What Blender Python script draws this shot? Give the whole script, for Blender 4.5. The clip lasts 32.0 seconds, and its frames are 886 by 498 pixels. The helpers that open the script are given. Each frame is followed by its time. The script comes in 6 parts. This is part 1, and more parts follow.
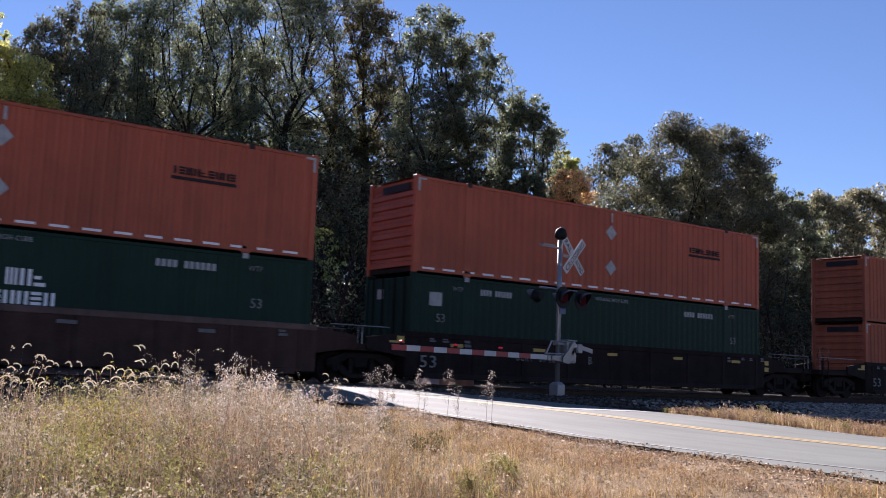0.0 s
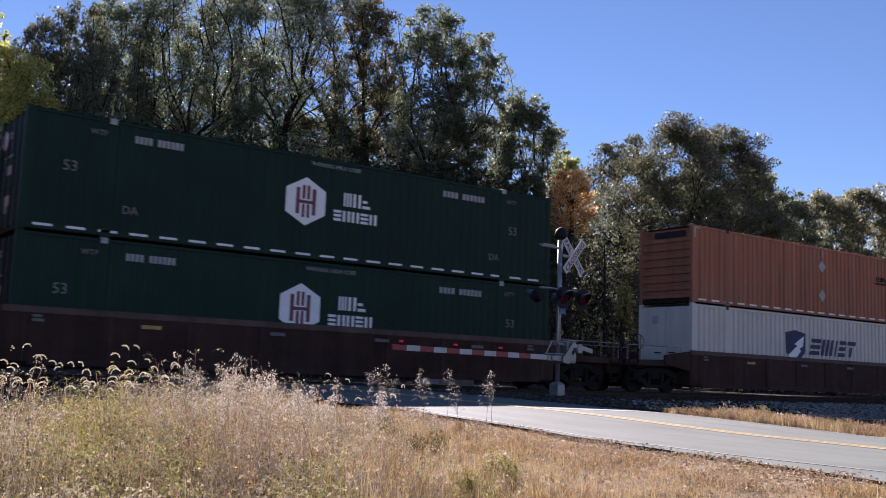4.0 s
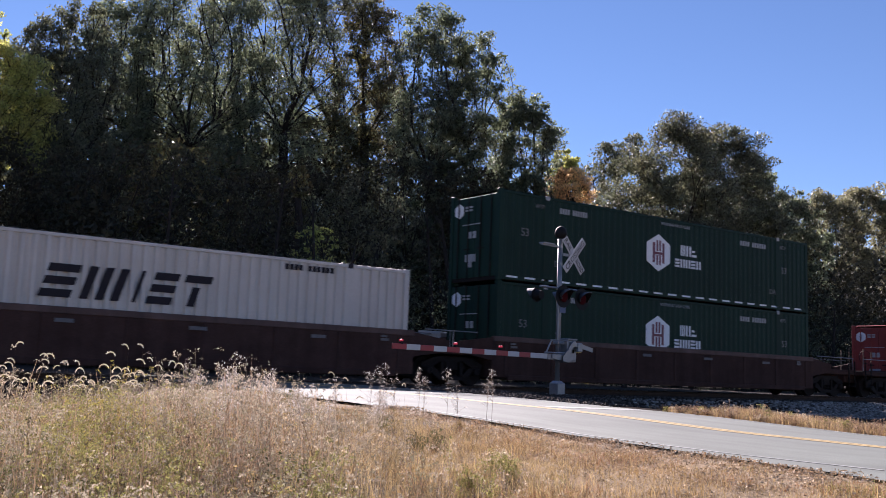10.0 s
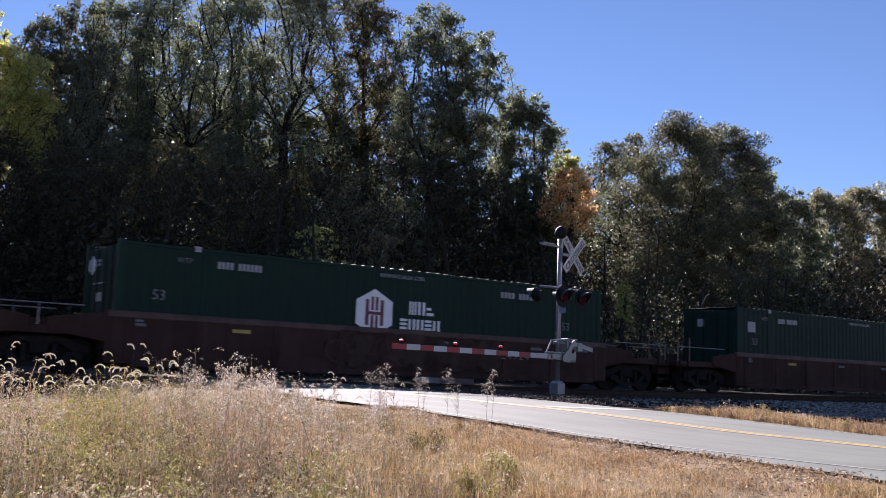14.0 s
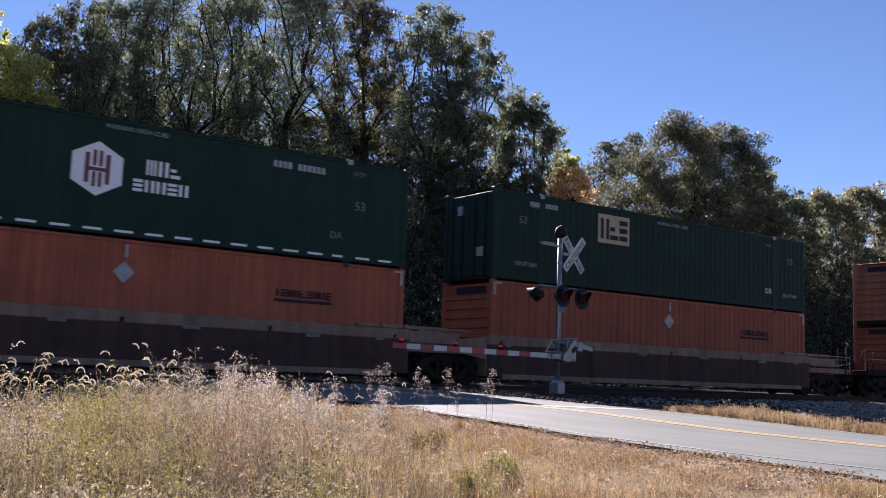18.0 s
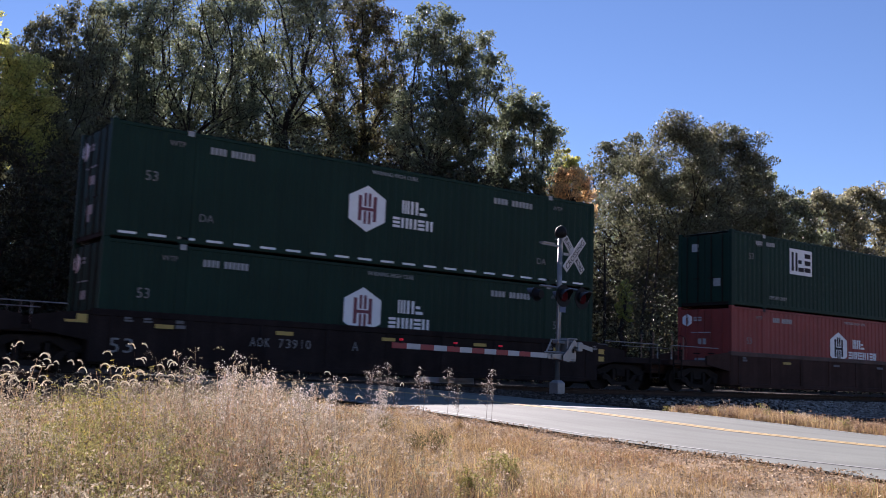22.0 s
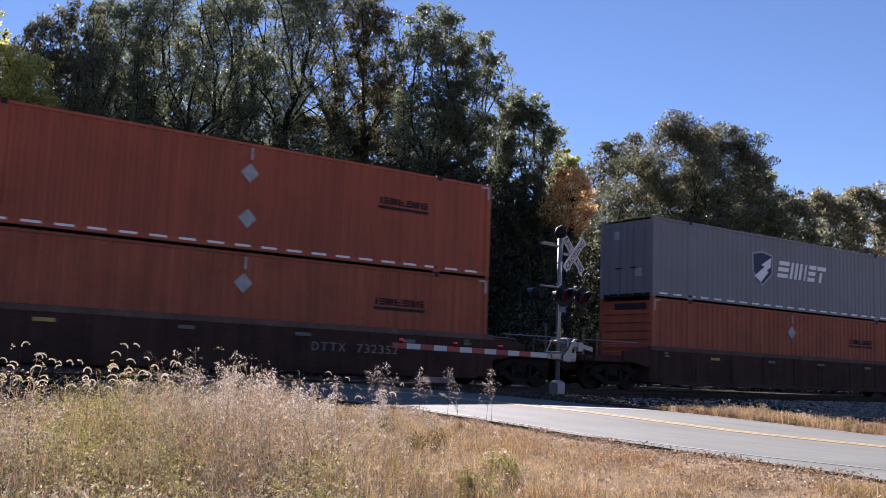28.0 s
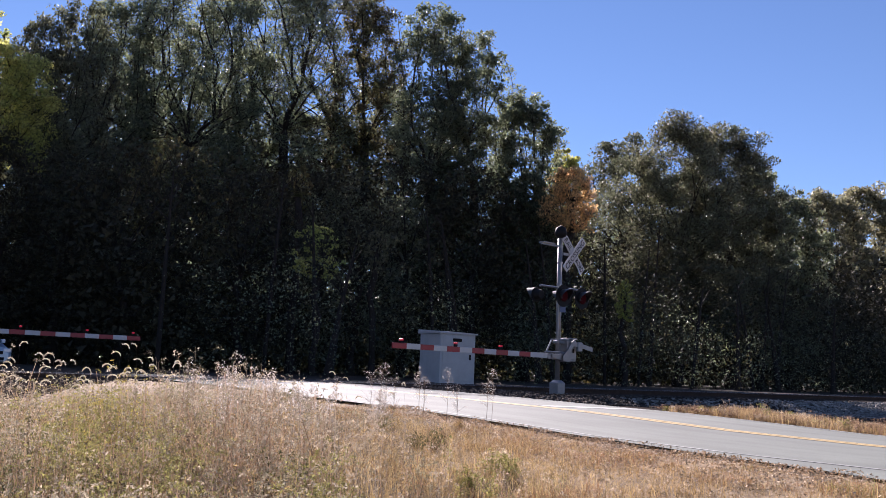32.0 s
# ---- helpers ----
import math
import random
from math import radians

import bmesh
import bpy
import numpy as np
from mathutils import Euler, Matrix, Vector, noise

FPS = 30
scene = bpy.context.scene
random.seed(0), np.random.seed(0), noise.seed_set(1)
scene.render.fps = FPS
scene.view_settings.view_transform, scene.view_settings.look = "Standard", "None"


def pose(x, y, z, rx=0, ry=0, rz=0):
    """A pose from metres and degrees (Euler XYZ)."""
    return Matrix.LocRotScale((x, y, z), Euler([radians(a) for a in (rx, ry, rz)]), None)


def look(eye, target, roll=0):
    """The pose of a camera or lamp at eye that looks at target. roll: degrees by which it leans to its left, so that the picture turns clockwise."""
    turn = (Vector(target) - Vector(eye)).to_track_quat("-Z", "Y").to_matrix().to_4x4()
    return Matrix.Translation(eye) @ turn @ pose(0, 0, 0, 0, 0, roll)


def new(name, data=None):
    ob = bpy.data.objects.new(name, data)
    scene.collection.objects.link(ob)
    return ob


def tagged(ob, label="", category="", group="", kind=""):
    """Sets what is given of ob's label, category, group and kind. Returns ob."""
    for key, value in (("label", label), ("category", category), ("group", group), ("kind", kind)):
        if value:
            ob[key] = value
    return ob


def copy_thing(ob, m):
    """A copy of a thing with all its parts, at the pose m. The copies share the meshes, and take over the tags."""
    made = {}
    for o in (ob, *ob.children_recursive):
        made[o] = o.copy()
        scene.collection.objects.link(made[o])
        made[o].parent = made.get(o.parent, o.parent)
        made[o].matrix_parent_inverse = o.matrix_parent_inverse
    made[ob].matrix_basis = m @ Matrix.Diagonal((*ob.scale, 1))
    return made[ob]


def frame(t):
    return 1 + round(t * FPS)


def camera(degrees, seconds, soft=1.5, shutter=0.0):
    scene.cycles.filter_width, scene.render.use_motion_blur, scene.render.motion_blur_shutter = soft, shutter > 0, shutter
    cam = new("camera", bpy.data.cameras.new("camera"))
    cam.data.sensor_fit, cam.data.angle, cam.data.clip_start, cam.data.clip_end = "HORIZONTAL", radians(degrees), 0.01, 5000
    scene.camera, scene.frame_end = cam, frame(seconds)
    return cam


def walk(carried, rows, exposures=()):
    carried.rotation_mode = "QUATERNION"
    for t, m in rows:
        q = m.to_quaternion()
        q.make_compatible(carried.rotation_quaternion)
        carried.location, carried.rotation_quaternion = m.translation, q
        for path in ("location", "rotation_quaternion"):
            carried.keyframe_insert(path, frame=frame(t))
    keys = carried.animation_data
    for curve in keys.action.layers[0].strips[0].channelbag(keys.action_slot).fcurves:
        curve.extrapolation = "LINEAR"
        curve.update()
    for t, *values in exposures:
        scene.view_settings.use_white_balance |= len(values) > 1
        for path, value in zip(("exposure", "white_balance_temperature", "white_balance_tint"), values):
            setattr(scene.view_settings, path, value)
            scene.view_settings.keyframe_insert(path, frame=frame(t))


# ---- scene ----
cam = camera(48.46, 32.0, soft=0.9, shutter=0.12)
EYE = (0.0, 0.0, 0.337)


def aim(pitch, yaw=35.81):
    c = math.cos(radians(pitch))
    way = (math.sin(radians(yaw)) * c, math.cos(radians(yaw)) * c, math.sin(radians(pitch)))
    return look(EYE, [a + 10 * b for a, b in zip(EYE, way)], 2.14)


# The tripod settles by a tenth of a degree in the first seconds.
walk(cam, [(0.0, aim(7.293)), (2.0, aim(7.330)), (4.0, aim(7.295)), (6.0, aim(7.265)), (10.0, aim(7.228)),
           (14.0, aim(7.225)), (17.0, aim(7.193)), (32.0, aim(7.193))],
     exposures=[(0.0, 1.40, 6250, 27), (32.0, 1.40, 6250, 27)])

# ---- light ----
SUN_AZ, SUN_EL = 20.5, 29.0
world = bpy.data.worlds.new("sky")
scene.world = world
world.use_nodes = True
wn = world.node_tree
sky = wn.nodes.new("ShaderNodeTexSky")
sky.sky_type = "NISHITA"
sky.sun_disc = False
sky.sun_elevation = radians(SUN_EL)
sky.sun_rotation = radians(SUN_AZ)
sky.air_density = 0.85
sky.dust_density = 0.0
sky.ozone_density = 5.0
wn.links.new(sky.outputs[0], wn.nodes["Background"].inputs[0])
wn.nodes["Background"].inputs[1].default_value = 0.047

sun = new("sun", bpy.data.lights.new("sun", "SUN"))
sun.data.energy = 5.0
sun.data.angle = radians(0.53)
sun.data.color = (1.0, 0.94, 0.86)
sd = (math.sin(radians(SUN_AZ)) * math.cos(radians(SUN_EL)), math.cos(radians(SUN_AZ)) * math.cos(radians(SUN_EL)), math.sin(radians(SUN_EL)))
sun.matrix_world = look([200 * a for a in sd], (0, 0, 0))


# ---- materials ----
def mat(name, col, rough=0.6, metal=0.0, var=0.25, scale=2.0, fine=40.0, bump=0.15, second=None, streak=0.0, rand=0.0, island=0.0, trans=0.0, glow=0.0, spec=0.5, through_gain=1.0, along=(3.2, 3.2, 0.16)):
    """A node material: base colour broken up at two scales, with fine relief, and vertical streaks of grime if asked."""
    m = bpy.data.materials.new(name)
    m.use_nodes = True
    nt = m.node_tree
    bsdf = nt.nodes["Principled BSDF"]
    bsdf.inputs["Roughness"].default_value = rough
    bsdf.inputs["Metallic"].default_value = metal
    bsdf.inputs["Specular IOR Level"].default_value = spec
    co = nt.nodes.new("ShaderNodeTexCoord")
    big = nt.nodes.new("ShaderNodeTexNoise")
    big.inputs["Scale"].default_value = scale
    big.inputs["Detail"].default_value = 6
    big.inputs["Roughness"].default_value = 0.65
    nt.links.new(co.outputs["Object"], big.inputs["Vector"])
    small = nt.nodes.new("ShaderNodeTexNoise")
    small.inputs["Scale"].default_value = fine
    small.inputs["Detail"].default_value = 3
    nt.links.new(co.outputs["Object"], small.inputs["Vector"])
    ramp = nt.nodes.new("ShaderNodeMapRange")
    ramp.inputs["From Min"].default_value = 0.35
    ramp.inputs["From Max"].default_value = 0.68
    nt.links.new(big.outputs["Fac"], ramp.inputs["Value"])
    mix = nt.nodes.new("ShaderNodeMix")
    mix.data_type = "RGBA"
    b = second or tuple(c * (1 - var) for c in col)
    mix.inputs["A"].default_value = (*col, 1)
    mix.inputs["B"].default_value = (*b, 1)
    nt.links.new(ramp.outputs[0], mix.inputs["Factor"])
    last = mix.outputs["Result"]

    def scaled(fac_socket, lo, hi, socket):
        rr = nt.nodes.new("ShaderNodeMapRange")
        rr.inputs["To Min"].default_value = lo
        rr.inputs["To Max"].default_value = hi
        nt.links.new(fac_socket, rr.inputs["Value"])
        hv = nt.nodes.new("ShaderNodeHueSaturation")
        nt.links.new(rr.outputs[0], hv.inputs["Value"])
        nt.links.new(socket, hv.inputs["Color"])
        return hv.outputs["Color"]

    last = scaled(small.outputs["Fac"], 1 - var * 0.7, 1 + var * 0.7, last)
    if streak:
        mp = nt.nodes.new("ShaderNodeMapping")
        mp.inputs["Scale"].default_value = along
        nt.links.new(co.outputs["Object"], mp.inputs["Vector"])
        st = nt.nodes.new("ShaderNodeTexNoise")
        st.inputs["Scale"].default_value = 1.4
        st.inputs["Detail"].default_value = 5
        nt.links.new(mp.outputs[0], st.inputs["Vector"])
        last = scaled(st.outputs["Fac"], 1 - streak, 1 + streak, last)
    if rand or island:
        if rand:
            info = nt.nodes.new("ShaderNodeObjectInfo")
            last = scaled(info.outputs["Random"], 1 - rand, 1 + rand, last)
        if island:
            geo = nt.nodes.new("ShaderNodeNewGeometry")
            last = scaled(geo.outputs["Random Per Island"], 1 - island, 1 + island, last)
    nt.links.new(last, bsdf.inputs["Base Color"])
    if bump:
        bp = nt.nodes.new("ShaderNodeBump")
        bp.inputs["Strength"].default_value = bump
        bp.inputs["Distance"].default_value = 0.02
        nt.links.new(small.outputs["Fac"], bp.inputs["Height"])
        nt.links.new(bp.outputs[0], bsdf.inputs["Normal"])
    if glow:
        bsdf.inputs["Emission Color"].default_value = (*col, 1)
        bsdf.inputs["Emission Strength"].default_value = glow
    if trans:
        tr = nt.nodes.new("ShaderNodeBsdfTranslucent")
        gain = nt.nodes.new("ShaderNodeHueSaturation")
        gain.inputs["Value"].default_value = through_gain
        nt.links.new(last, gain.inputs["Color"])
        nt.links.new(gain.outputs["Color"], tr.inputs["Color"])
        ms = nt.nodes.new("ShaderNodeMixShader")
        ms.inputs[0].default_value = trans
        nt.links.new(bsdf.outputs[0], ms.inputs[1])
        nt.links.new(tr.outputs[0], ms.inputs[2])
        nt.links.new(ms.outputs[0], nt.nodes["Material Output"].inputs["Surface"])
    return m


ORANGE = mat("orange_paint", (0.375, 0.082, 0.038), 0.5, spec=0.3, var=0.22, scale=0.7, fine=25, bump=0.05, streak=0.22, rand=0.12)
ORANGE_DULL = mat("weathered_orange_paint", (0.33, 0.088, 0.044), 0.6, spec=0.25, var=0.28, scale=0.8, fine=20, bump=0.08, streak=0.4, rand=0.15)
ORANGE_OLD = mat("faded_orange_paint", (0.32, 0.108, 0.055), 0.6, spec=0.3, var=0.28, scale=0.8, fine=20, bump=0.08, streak=0.55, rand=0.1, second=(0.275, 0.118, 0.068))
GREEN = mat("dark_green_paint", (0.006, 0.029, 0.019), 0.55, spec=0.17, var=0.25, scale=0.7, fine=25, bump=0.05, streak=0.2, rand=0.12)
RED = mat("brick_red_paint", (0.26, 0.042, 0.036), 0.5, spec=0.3, var=0.25, scale=0.7, fine=25, bump=0.05, streak=0.25, rand=0.1)
WHITE = mat("white_container_paint", (0.58, 0.525, 0.465), 0.45, var=0.12, scale=0.9, fine=22, bump=0.05, streak=0.15)
GREY = mat("slate_grey_paint", (0.165, 0.16, 0.172), 0.45, var=0.15, scale=0.7, fine=25, bump=0.05, streak=0.12)
PALE = mat("pale_grey_paint", (0.345, 0.315, 0.295), 0.45, var=0.12, scale=0.9, fine=22, bump=0.05, streak=0.15)
MARK = mat("white_marking", (0.78, 0.79, 0.80), 0.5, var=0.1, scale=3, bump=0)
MARK_DIM = mat("worn_white_marking", (0.36, 0.365, 0.37), 0.6, var=0.3, scale=6, bump=0)
STENCIL = mat("worn_pale_stencil", (0.25, 0.24, 0.235), 0.65, var=0.35, scale=5, bump=0, spec=0.3)
FADED = mat("faded_grey_marking", (0.17, 0.16, 0.16), 0.7, var=0.35, scale=5, bump=0)
GHOST = mat("ghostly_grey_spray_paint", (0.075, 0.068, 0.07), 0.75, var=0.4, scale=4, bump=0, spec=0.2)
DARKMARK = mat("dark_marking", (0.030, 0.025, 0.030), 0.6, var=0.25, scale=3, bump=0, spec=0.1)
NAVY = mat("navy_marking", (0.035, 0.045, 0.10), 0.55, var=0.2, scale=3, bump=0, spec=0.2)
PURPLE = mat("purple_marking", (0.028, 0.018, 0.062), 0.6, var=0.2, scale=3, bump=0, spec=0.1)
MAROON = mat("maroon_marking", (0.16, 0.03, 0.05), 0.5, var=0.2, scale=3, bump=0)
ORANGEMARK = mat("orange_marking", (0.60, 0.13, 0.03), 0.5, var=0.1, bump=0)
YELLOWMARK = mat("yellow_marking", (0.50, 0.33, 0.075), 0.5, var=0.2, bump=0)
CREAM = mat("cream_marking", (0.42, 0.33, 0.20), 0.5, var=0.2, bump=0)
TEAL = mat("pale_teal_spray_paint", (0.20, 0.29, 0.28), 0.6, var=0.4, scale=4, bump=0)
SPRAY_TAN = mat("dull_yellow_spray_paint", (0.23, 0.175, 0.085), 0.7, var=0.45, scale=2.5, bump=0, second=(0.12, 0.09, 0.06))
SPRAY_GREY = mat("grey_spray_paint", (0.18, 0.155, 0.125), 0.7, var=0.45, scale=2.5, bump=0, second=(0.09, 0.075, 0.07))
SPRAY_BLUE = mat("dull_blue_spray_paint", (0.085, 0.085, 0.11), 0.7, var=0.45, scale=2.5, bump=0, second=(0.07, 0.06, 0.07))
BROWNCAR = mat("oxide_brown_steel", (0.072, 0.039, 0.032), 0.8, spec=0.08, var=0.4, scale=1.0, fine=30, bump=0.15, streak=0.35, rand=0.15)
BLACKCAR = mat("black_steel", (0.030, 0.022, 0.021), 0.8, spec=0.06, var=0.4, scale=1.0, fine=30, bump=0.15, streak=0.3, rand=0.15)
TANPANEL = mat("dull_brown_steel", (0.080, 0.050, 0.040), 0.8, spec=0.08, var=0.35, scale=1.0, fine=30, bump=0.12, streak=0.35)
TANCAR = mat("tan_steel", (0.25, 0.17, 0.125), 0.75, spec=0.1, var=0.35, scale=1.0, fine=30, bump=0.12, streak=0.35)
STEEL = mat("dark_running_gear", (0.026, 0.020, 0.018), 0.75, spec=0.1, metal=0.1, var=0.4, scale=3, bump=0.2)
RAIL = mat("worn_rail_steel", (0.36, 0.34, 0.33), 0.3, metal=0.9, var=0.3, scale=3, bump=0.1)
RUSTRAIL = mat("rusty_rail_web", (0.075, 0.048, 0.036), 0.85, var=0.35, scale=4, bump=0.2, spec=0.1)
GALV = mat("galvanised_aluminium", (0.30, 0.295, 0.30), 0.42, metal=0.55, var=0.2, scale=5, bump=0.08)
CABINET = mat("silver_grey_cabinet_paint", (0.50, 0.475, 0.455), 0.5, metal=0.0, var=0.15, scale=2, bump=0.05)
BLACK = mat("matt_black_paint", (0.008, 0.008, 0.009), 0.6, var=0.2, bump=0.05, spec=0.2)
HOODBLACK = mat("glossy_black_hood_paint", (0.012, 0.012, 0.013), 0.35, var=0.2, bump=0.03, spec=0.8)
REDSHEET = mat("red_reflective_sheeting", (0.30, 0.025, 0.03), 0.4, var=0.15, bump=0)
WHITESHEET = mat("white_reflective_sheeting", (0.50, 0.485, 0.49), 0.4, var=0.12, bump=0)
LAMPRED = mat("red_lamp_lens", (0.016, 0.001, 0.002), 0.8, var=0.05, bump=0, glow=0.15, spec=0.1)
LAMPGLOW = mat("glowing_red_lamp", (0.60, 0.02, 0.04), 0.5, var=0.05, bump=0, glow=0.12)
LAMPDARK = mat("unlit_red_lens", (0.06, 0.004, 0.007), 0.35, var=0.05, bump=0)
BLUESIGN = mat("blue_sign", (0.07, 0.11, 0.24), 0.4, var=0.1, bump=0)
CONCRETE = mat("weathered_concrete", (0.36, 0.34, 0.31), 0.85, var=0.25, scale=3, bump=0.3)
ASPHALT = mat("sun_bleached_asphalt", (0.144, 0.162, 0.138), 0.85, var=0.26, scale=0.55, fine=45, bump=0.16, spec=0.3, streak=0.38, along=(1.5, 0.035, 1.0))
YELLOWLINE = mat("yellow_road_paint", (0.52, 0.36, 0.13), 0.7, var=0.4, scale=4, fine=40, bump=0.1)
WHITELINE = mat("white_road_paint", (0.34, 0.34, 0.32), 0.7, var=0.4, scale=2.2, fine=40, bump=0.1, second=(0.145, 0.16, 0.14))
TAR = mat("black_tar", (0.03, 0.03, 0.032), 0.6, var=0.2, bump=0.1)
SOIL = mat("dry_earth_and_litter", (0.30, 0.205, 0.115), 0.95, var=0.5, scale=1.2, fine=14, bump=0.6, second=(0.18, 0.13, 0.07), spec=0.2)
BED = mat("dark_trackbed_stone", (0.060, 0.050, 0.044), 0.95, var=0.5, scale=5, fine=22, bump=0.8, spec=0.0)
# Lighter copy of BALLAST: sunlight on the shoulder is put into its colour.
SUNLIT_STONE = mat("sunlit_crushed_stone", (0.27, 0.25, 0.225), 0.9, var=0.4, scale=6, fine=25, bump=0.4, island=0.6, spec=0.1)
BALLAST = mat("grey_ballast_stone", (0.088, 0.074, 0.064), 0.9, var=0.4, scale=6, fine=25, bump=0.4, island=0.55, spec=0.05)
DARKPANEL = mat("dark_crossing_surface", (0.05, 0.046, 0.045), 0.8, var=0.3, scale=3, bump=0.3, spec=0.2)
TIE = mat("creosoted_timber", (0.065, 0.05, 0.04), 0.85, var=0.4, scale=4, bump=0.4)
BARK = mat("dark_grey_brown_bark", (0.038, 0.030, 0.025), 0.9, var=0.5, scale=4, fine=20, bump=0.6, spec=0.2)
LEAF_DARK = mat("dark_oak_leaf", (0.092, 0.110, 0.062), 0.48, spec=0.5, var=0.3, scale=0.35, island=0.6, trans=0.44, through_gain=2.6, bump=0, second=(0.084, 0.092, 0.052))
LEAF_OLIVE = mat("olive_oak_leaf", (0.092, 0.104, 0.060), 0.48, spec=0.5, var=0.3, scale=0.3, island=0.6, trans=0.42, through_gain=1.7, bump=0, second=(0.090, 0.086, 0.046))
# Brighter than LEAF_OLIVE: the far trees' sunlight and haze are in its colour.
LEAF_PALE = mat("brightened_olive_leaf", (0.118, 0.118, 0.068), 0.5, spec=0.5, var=0.3, scale=0.3, island=0.6, trans=0.45, through_gain=2.4, bump=0, second=(0.11, 0.10, 0.055))
# Darker leaf copy: the wood's inner shade is put into its colour.
LEAF_SHADE = mat("shaded_wood_leaf", (0.046, 0.044, 0.030), 0.75, spec=0.18, var=0.3, scale=0.5, island=0.6, trans=0.14, bump=0, second=(0.05, 0.044, 0.022))
LEAF_BROWN = mat("browning_leaf", (0.065, 0.048, 0.022), 0.45, var=0.3, scale=0.5, island=0.6, trans=0.42, through_gain=2.6, bump=0, second=(0.06, 0.065, 0.022))
# Gold and yellow leaves: raised through_gain adds sunlight that their shaded crowns lack.
LEAF_GOLD = mat("golden_autumn_leaf", (0.50, 0.36, 0.165), 0.5, through_gain=2.4, var=0.3, scale=0.5, island=0.5, trans=0.5, bump=0, second=(0.40, 0.24, 0.11))
LEAF_YELLOW = mat("yellow_green_leaf", (0.33, 0.30, 0.095), 0.5, through_gain=2.8, var=0.3, scale=0.5, island=0.5, trans=0.4, bump=0, second=(0.16, 0.19, 0.04))
STRAW = mat("dry_straw", (0.54, 0.41, 0.205), 0.7, var=0.35, scale=0.9, island=0.6, trans=0.35, bump=0, second=(0.36, 0.235, 0.10), spec=0.3)
RUSSET = mat("russet_dead_stem", (0.36, 0.25, 0.15), 0.8, var=0.35, scale=0.9, island=0.6, trans=0.3, bump=0, second=(0.27, 0.175, 0.125), spec=0.2)
VERGE_RUSSET = mat("russet_dead_grass", (0.36, 0.20, 0.10), 0.8, var=0.35, scale=0.9, island=0.6, trans=0.3, bump=0, second=(0.28, 0.15, 0.085), spec=0.2)
FLUFF = mat("pale_seed_fluff", (0.56, 0.46, 0.32), 0.9, var=0.3, scale=1.6, island=0.3, trans=0.5, bump=0, second=(0.44, 0.36, 0.27), spec=0.1)
HERB = mat("green_herb_leaf", (0.25, 0.245, 0.09), 0.6, through_gain=1.2, var=0.35, scale=1.0, island=0.5, trans=0.4, bump=0, second=(0.25, 0.215, 0.07), spec=0.2)
GOLDENROD = mat("yellow_goldenrod", (0.48, 0.38, 0.09), 0.7, var=0.3, scale=1.5, island=0.4, trans=0.45, bump=0, second=(0.34, 0.30, 0.09), spec=0.1)
MAUVE = mat("grey_brown_dead_stem", (0.36, 0.285, 0.22), 0.85, var=0.35, scale=0.9, island=0.6, trans=0.3, bump=0, second=(0.25, 0.215, 0.14), spec=0.15)
DIMHERB = mat("dull_green_leaf", (0.20, 0.20, 0.10), 0.7, var=0.35, scale=1.2, island=0.5, trans=0.3, bump=0, second=(0.13, 0.115, 0.045), spec=0.15)
UMBER = mat("dark_brown_dead_leaf", (0.24, 0.165, 0.125), 0.8, var=0.35, scale=1.2, island=0.5, trans=0.25, bump=0, second=(0.10, 0.075, 0.05), spec=0.1)
# Paler copy of BROWNCAR: sky light on the top chord is in its colour.
CHORD = mat("sky_lit_brown_steel", (0.115, 0.066, 0.054), 0.65, spec=0.3, var=0.4, scale=1.2, fine=30, bump=0.12, streak=0.35, rand=0.2)
BRISTLE = mat("pale_bristles", (0.72, 0.66, 0.54), 0.9, var=0.15, scale=3, island=0.3, trans=0.65, bump=0, through_gain=1.1, spec=0.1)
SEED = mat("white_seed_down", (0.50, 0.45, 0.40), 0.9, var=0.2, scale=1.5, island=0.4, trans=0.6, bump=0, through_gain=1.15, spec=0.1)
ASTER = mat("grey_white_seed_head", (0.48, 0.395, 0.305), 0.9, var=0.3, scale=0.8, island=0.35, trans=0.4, bump=0, second=(0.30, 0.285, 0.17), spec=0.1)
# Dead thatch, darkened so that the gaps between weeds look shaded.
THATCH = mat("shaded_thatch_under_weeds", (0.135, 0.098, 0.062), 0.95, var=0.5, scale=1.5, fine=16, bump=0.6, second=(0.09, 0.072, 0.045), spec=0.1)
# Leaf mould past the track, darkened to hold the shade of the trees.
MOULD = mat("shaded_leaf_mould", (0.055, 0.043, 0.032), 0.95, var=0.5, scale=1.5, fine=12, bump=0.6, spec=0.15)
DEADLEAF = mat("fallen_leaf", (0.46, 0.33, 0.20), 0.8, var=0.3, scale=2, island=0.5, trans=0.1, bump=0, second=(0.52, 0.40, 0.28), spec=0.2)
CARPAINT = mat("silver_blue_car_paint", (0.50, 0.58, 0.66), 0.25, metal=0.4, var=0.05, bump=0)
GLASS = mat("dark_car_glass", (0.02, 0.022, 0.025), 0.08, var=0.05, bump=0)
TYRE = mat("tyre_rubber", (0.02, 0.02, 0.02), 0.8, var=0.2, bump=0.2)
HEADLAMP = mat("clear_headlamp", (0.75, 0.78, 0.8), 0.15, metal=0.3, var=0.05, bump=0)


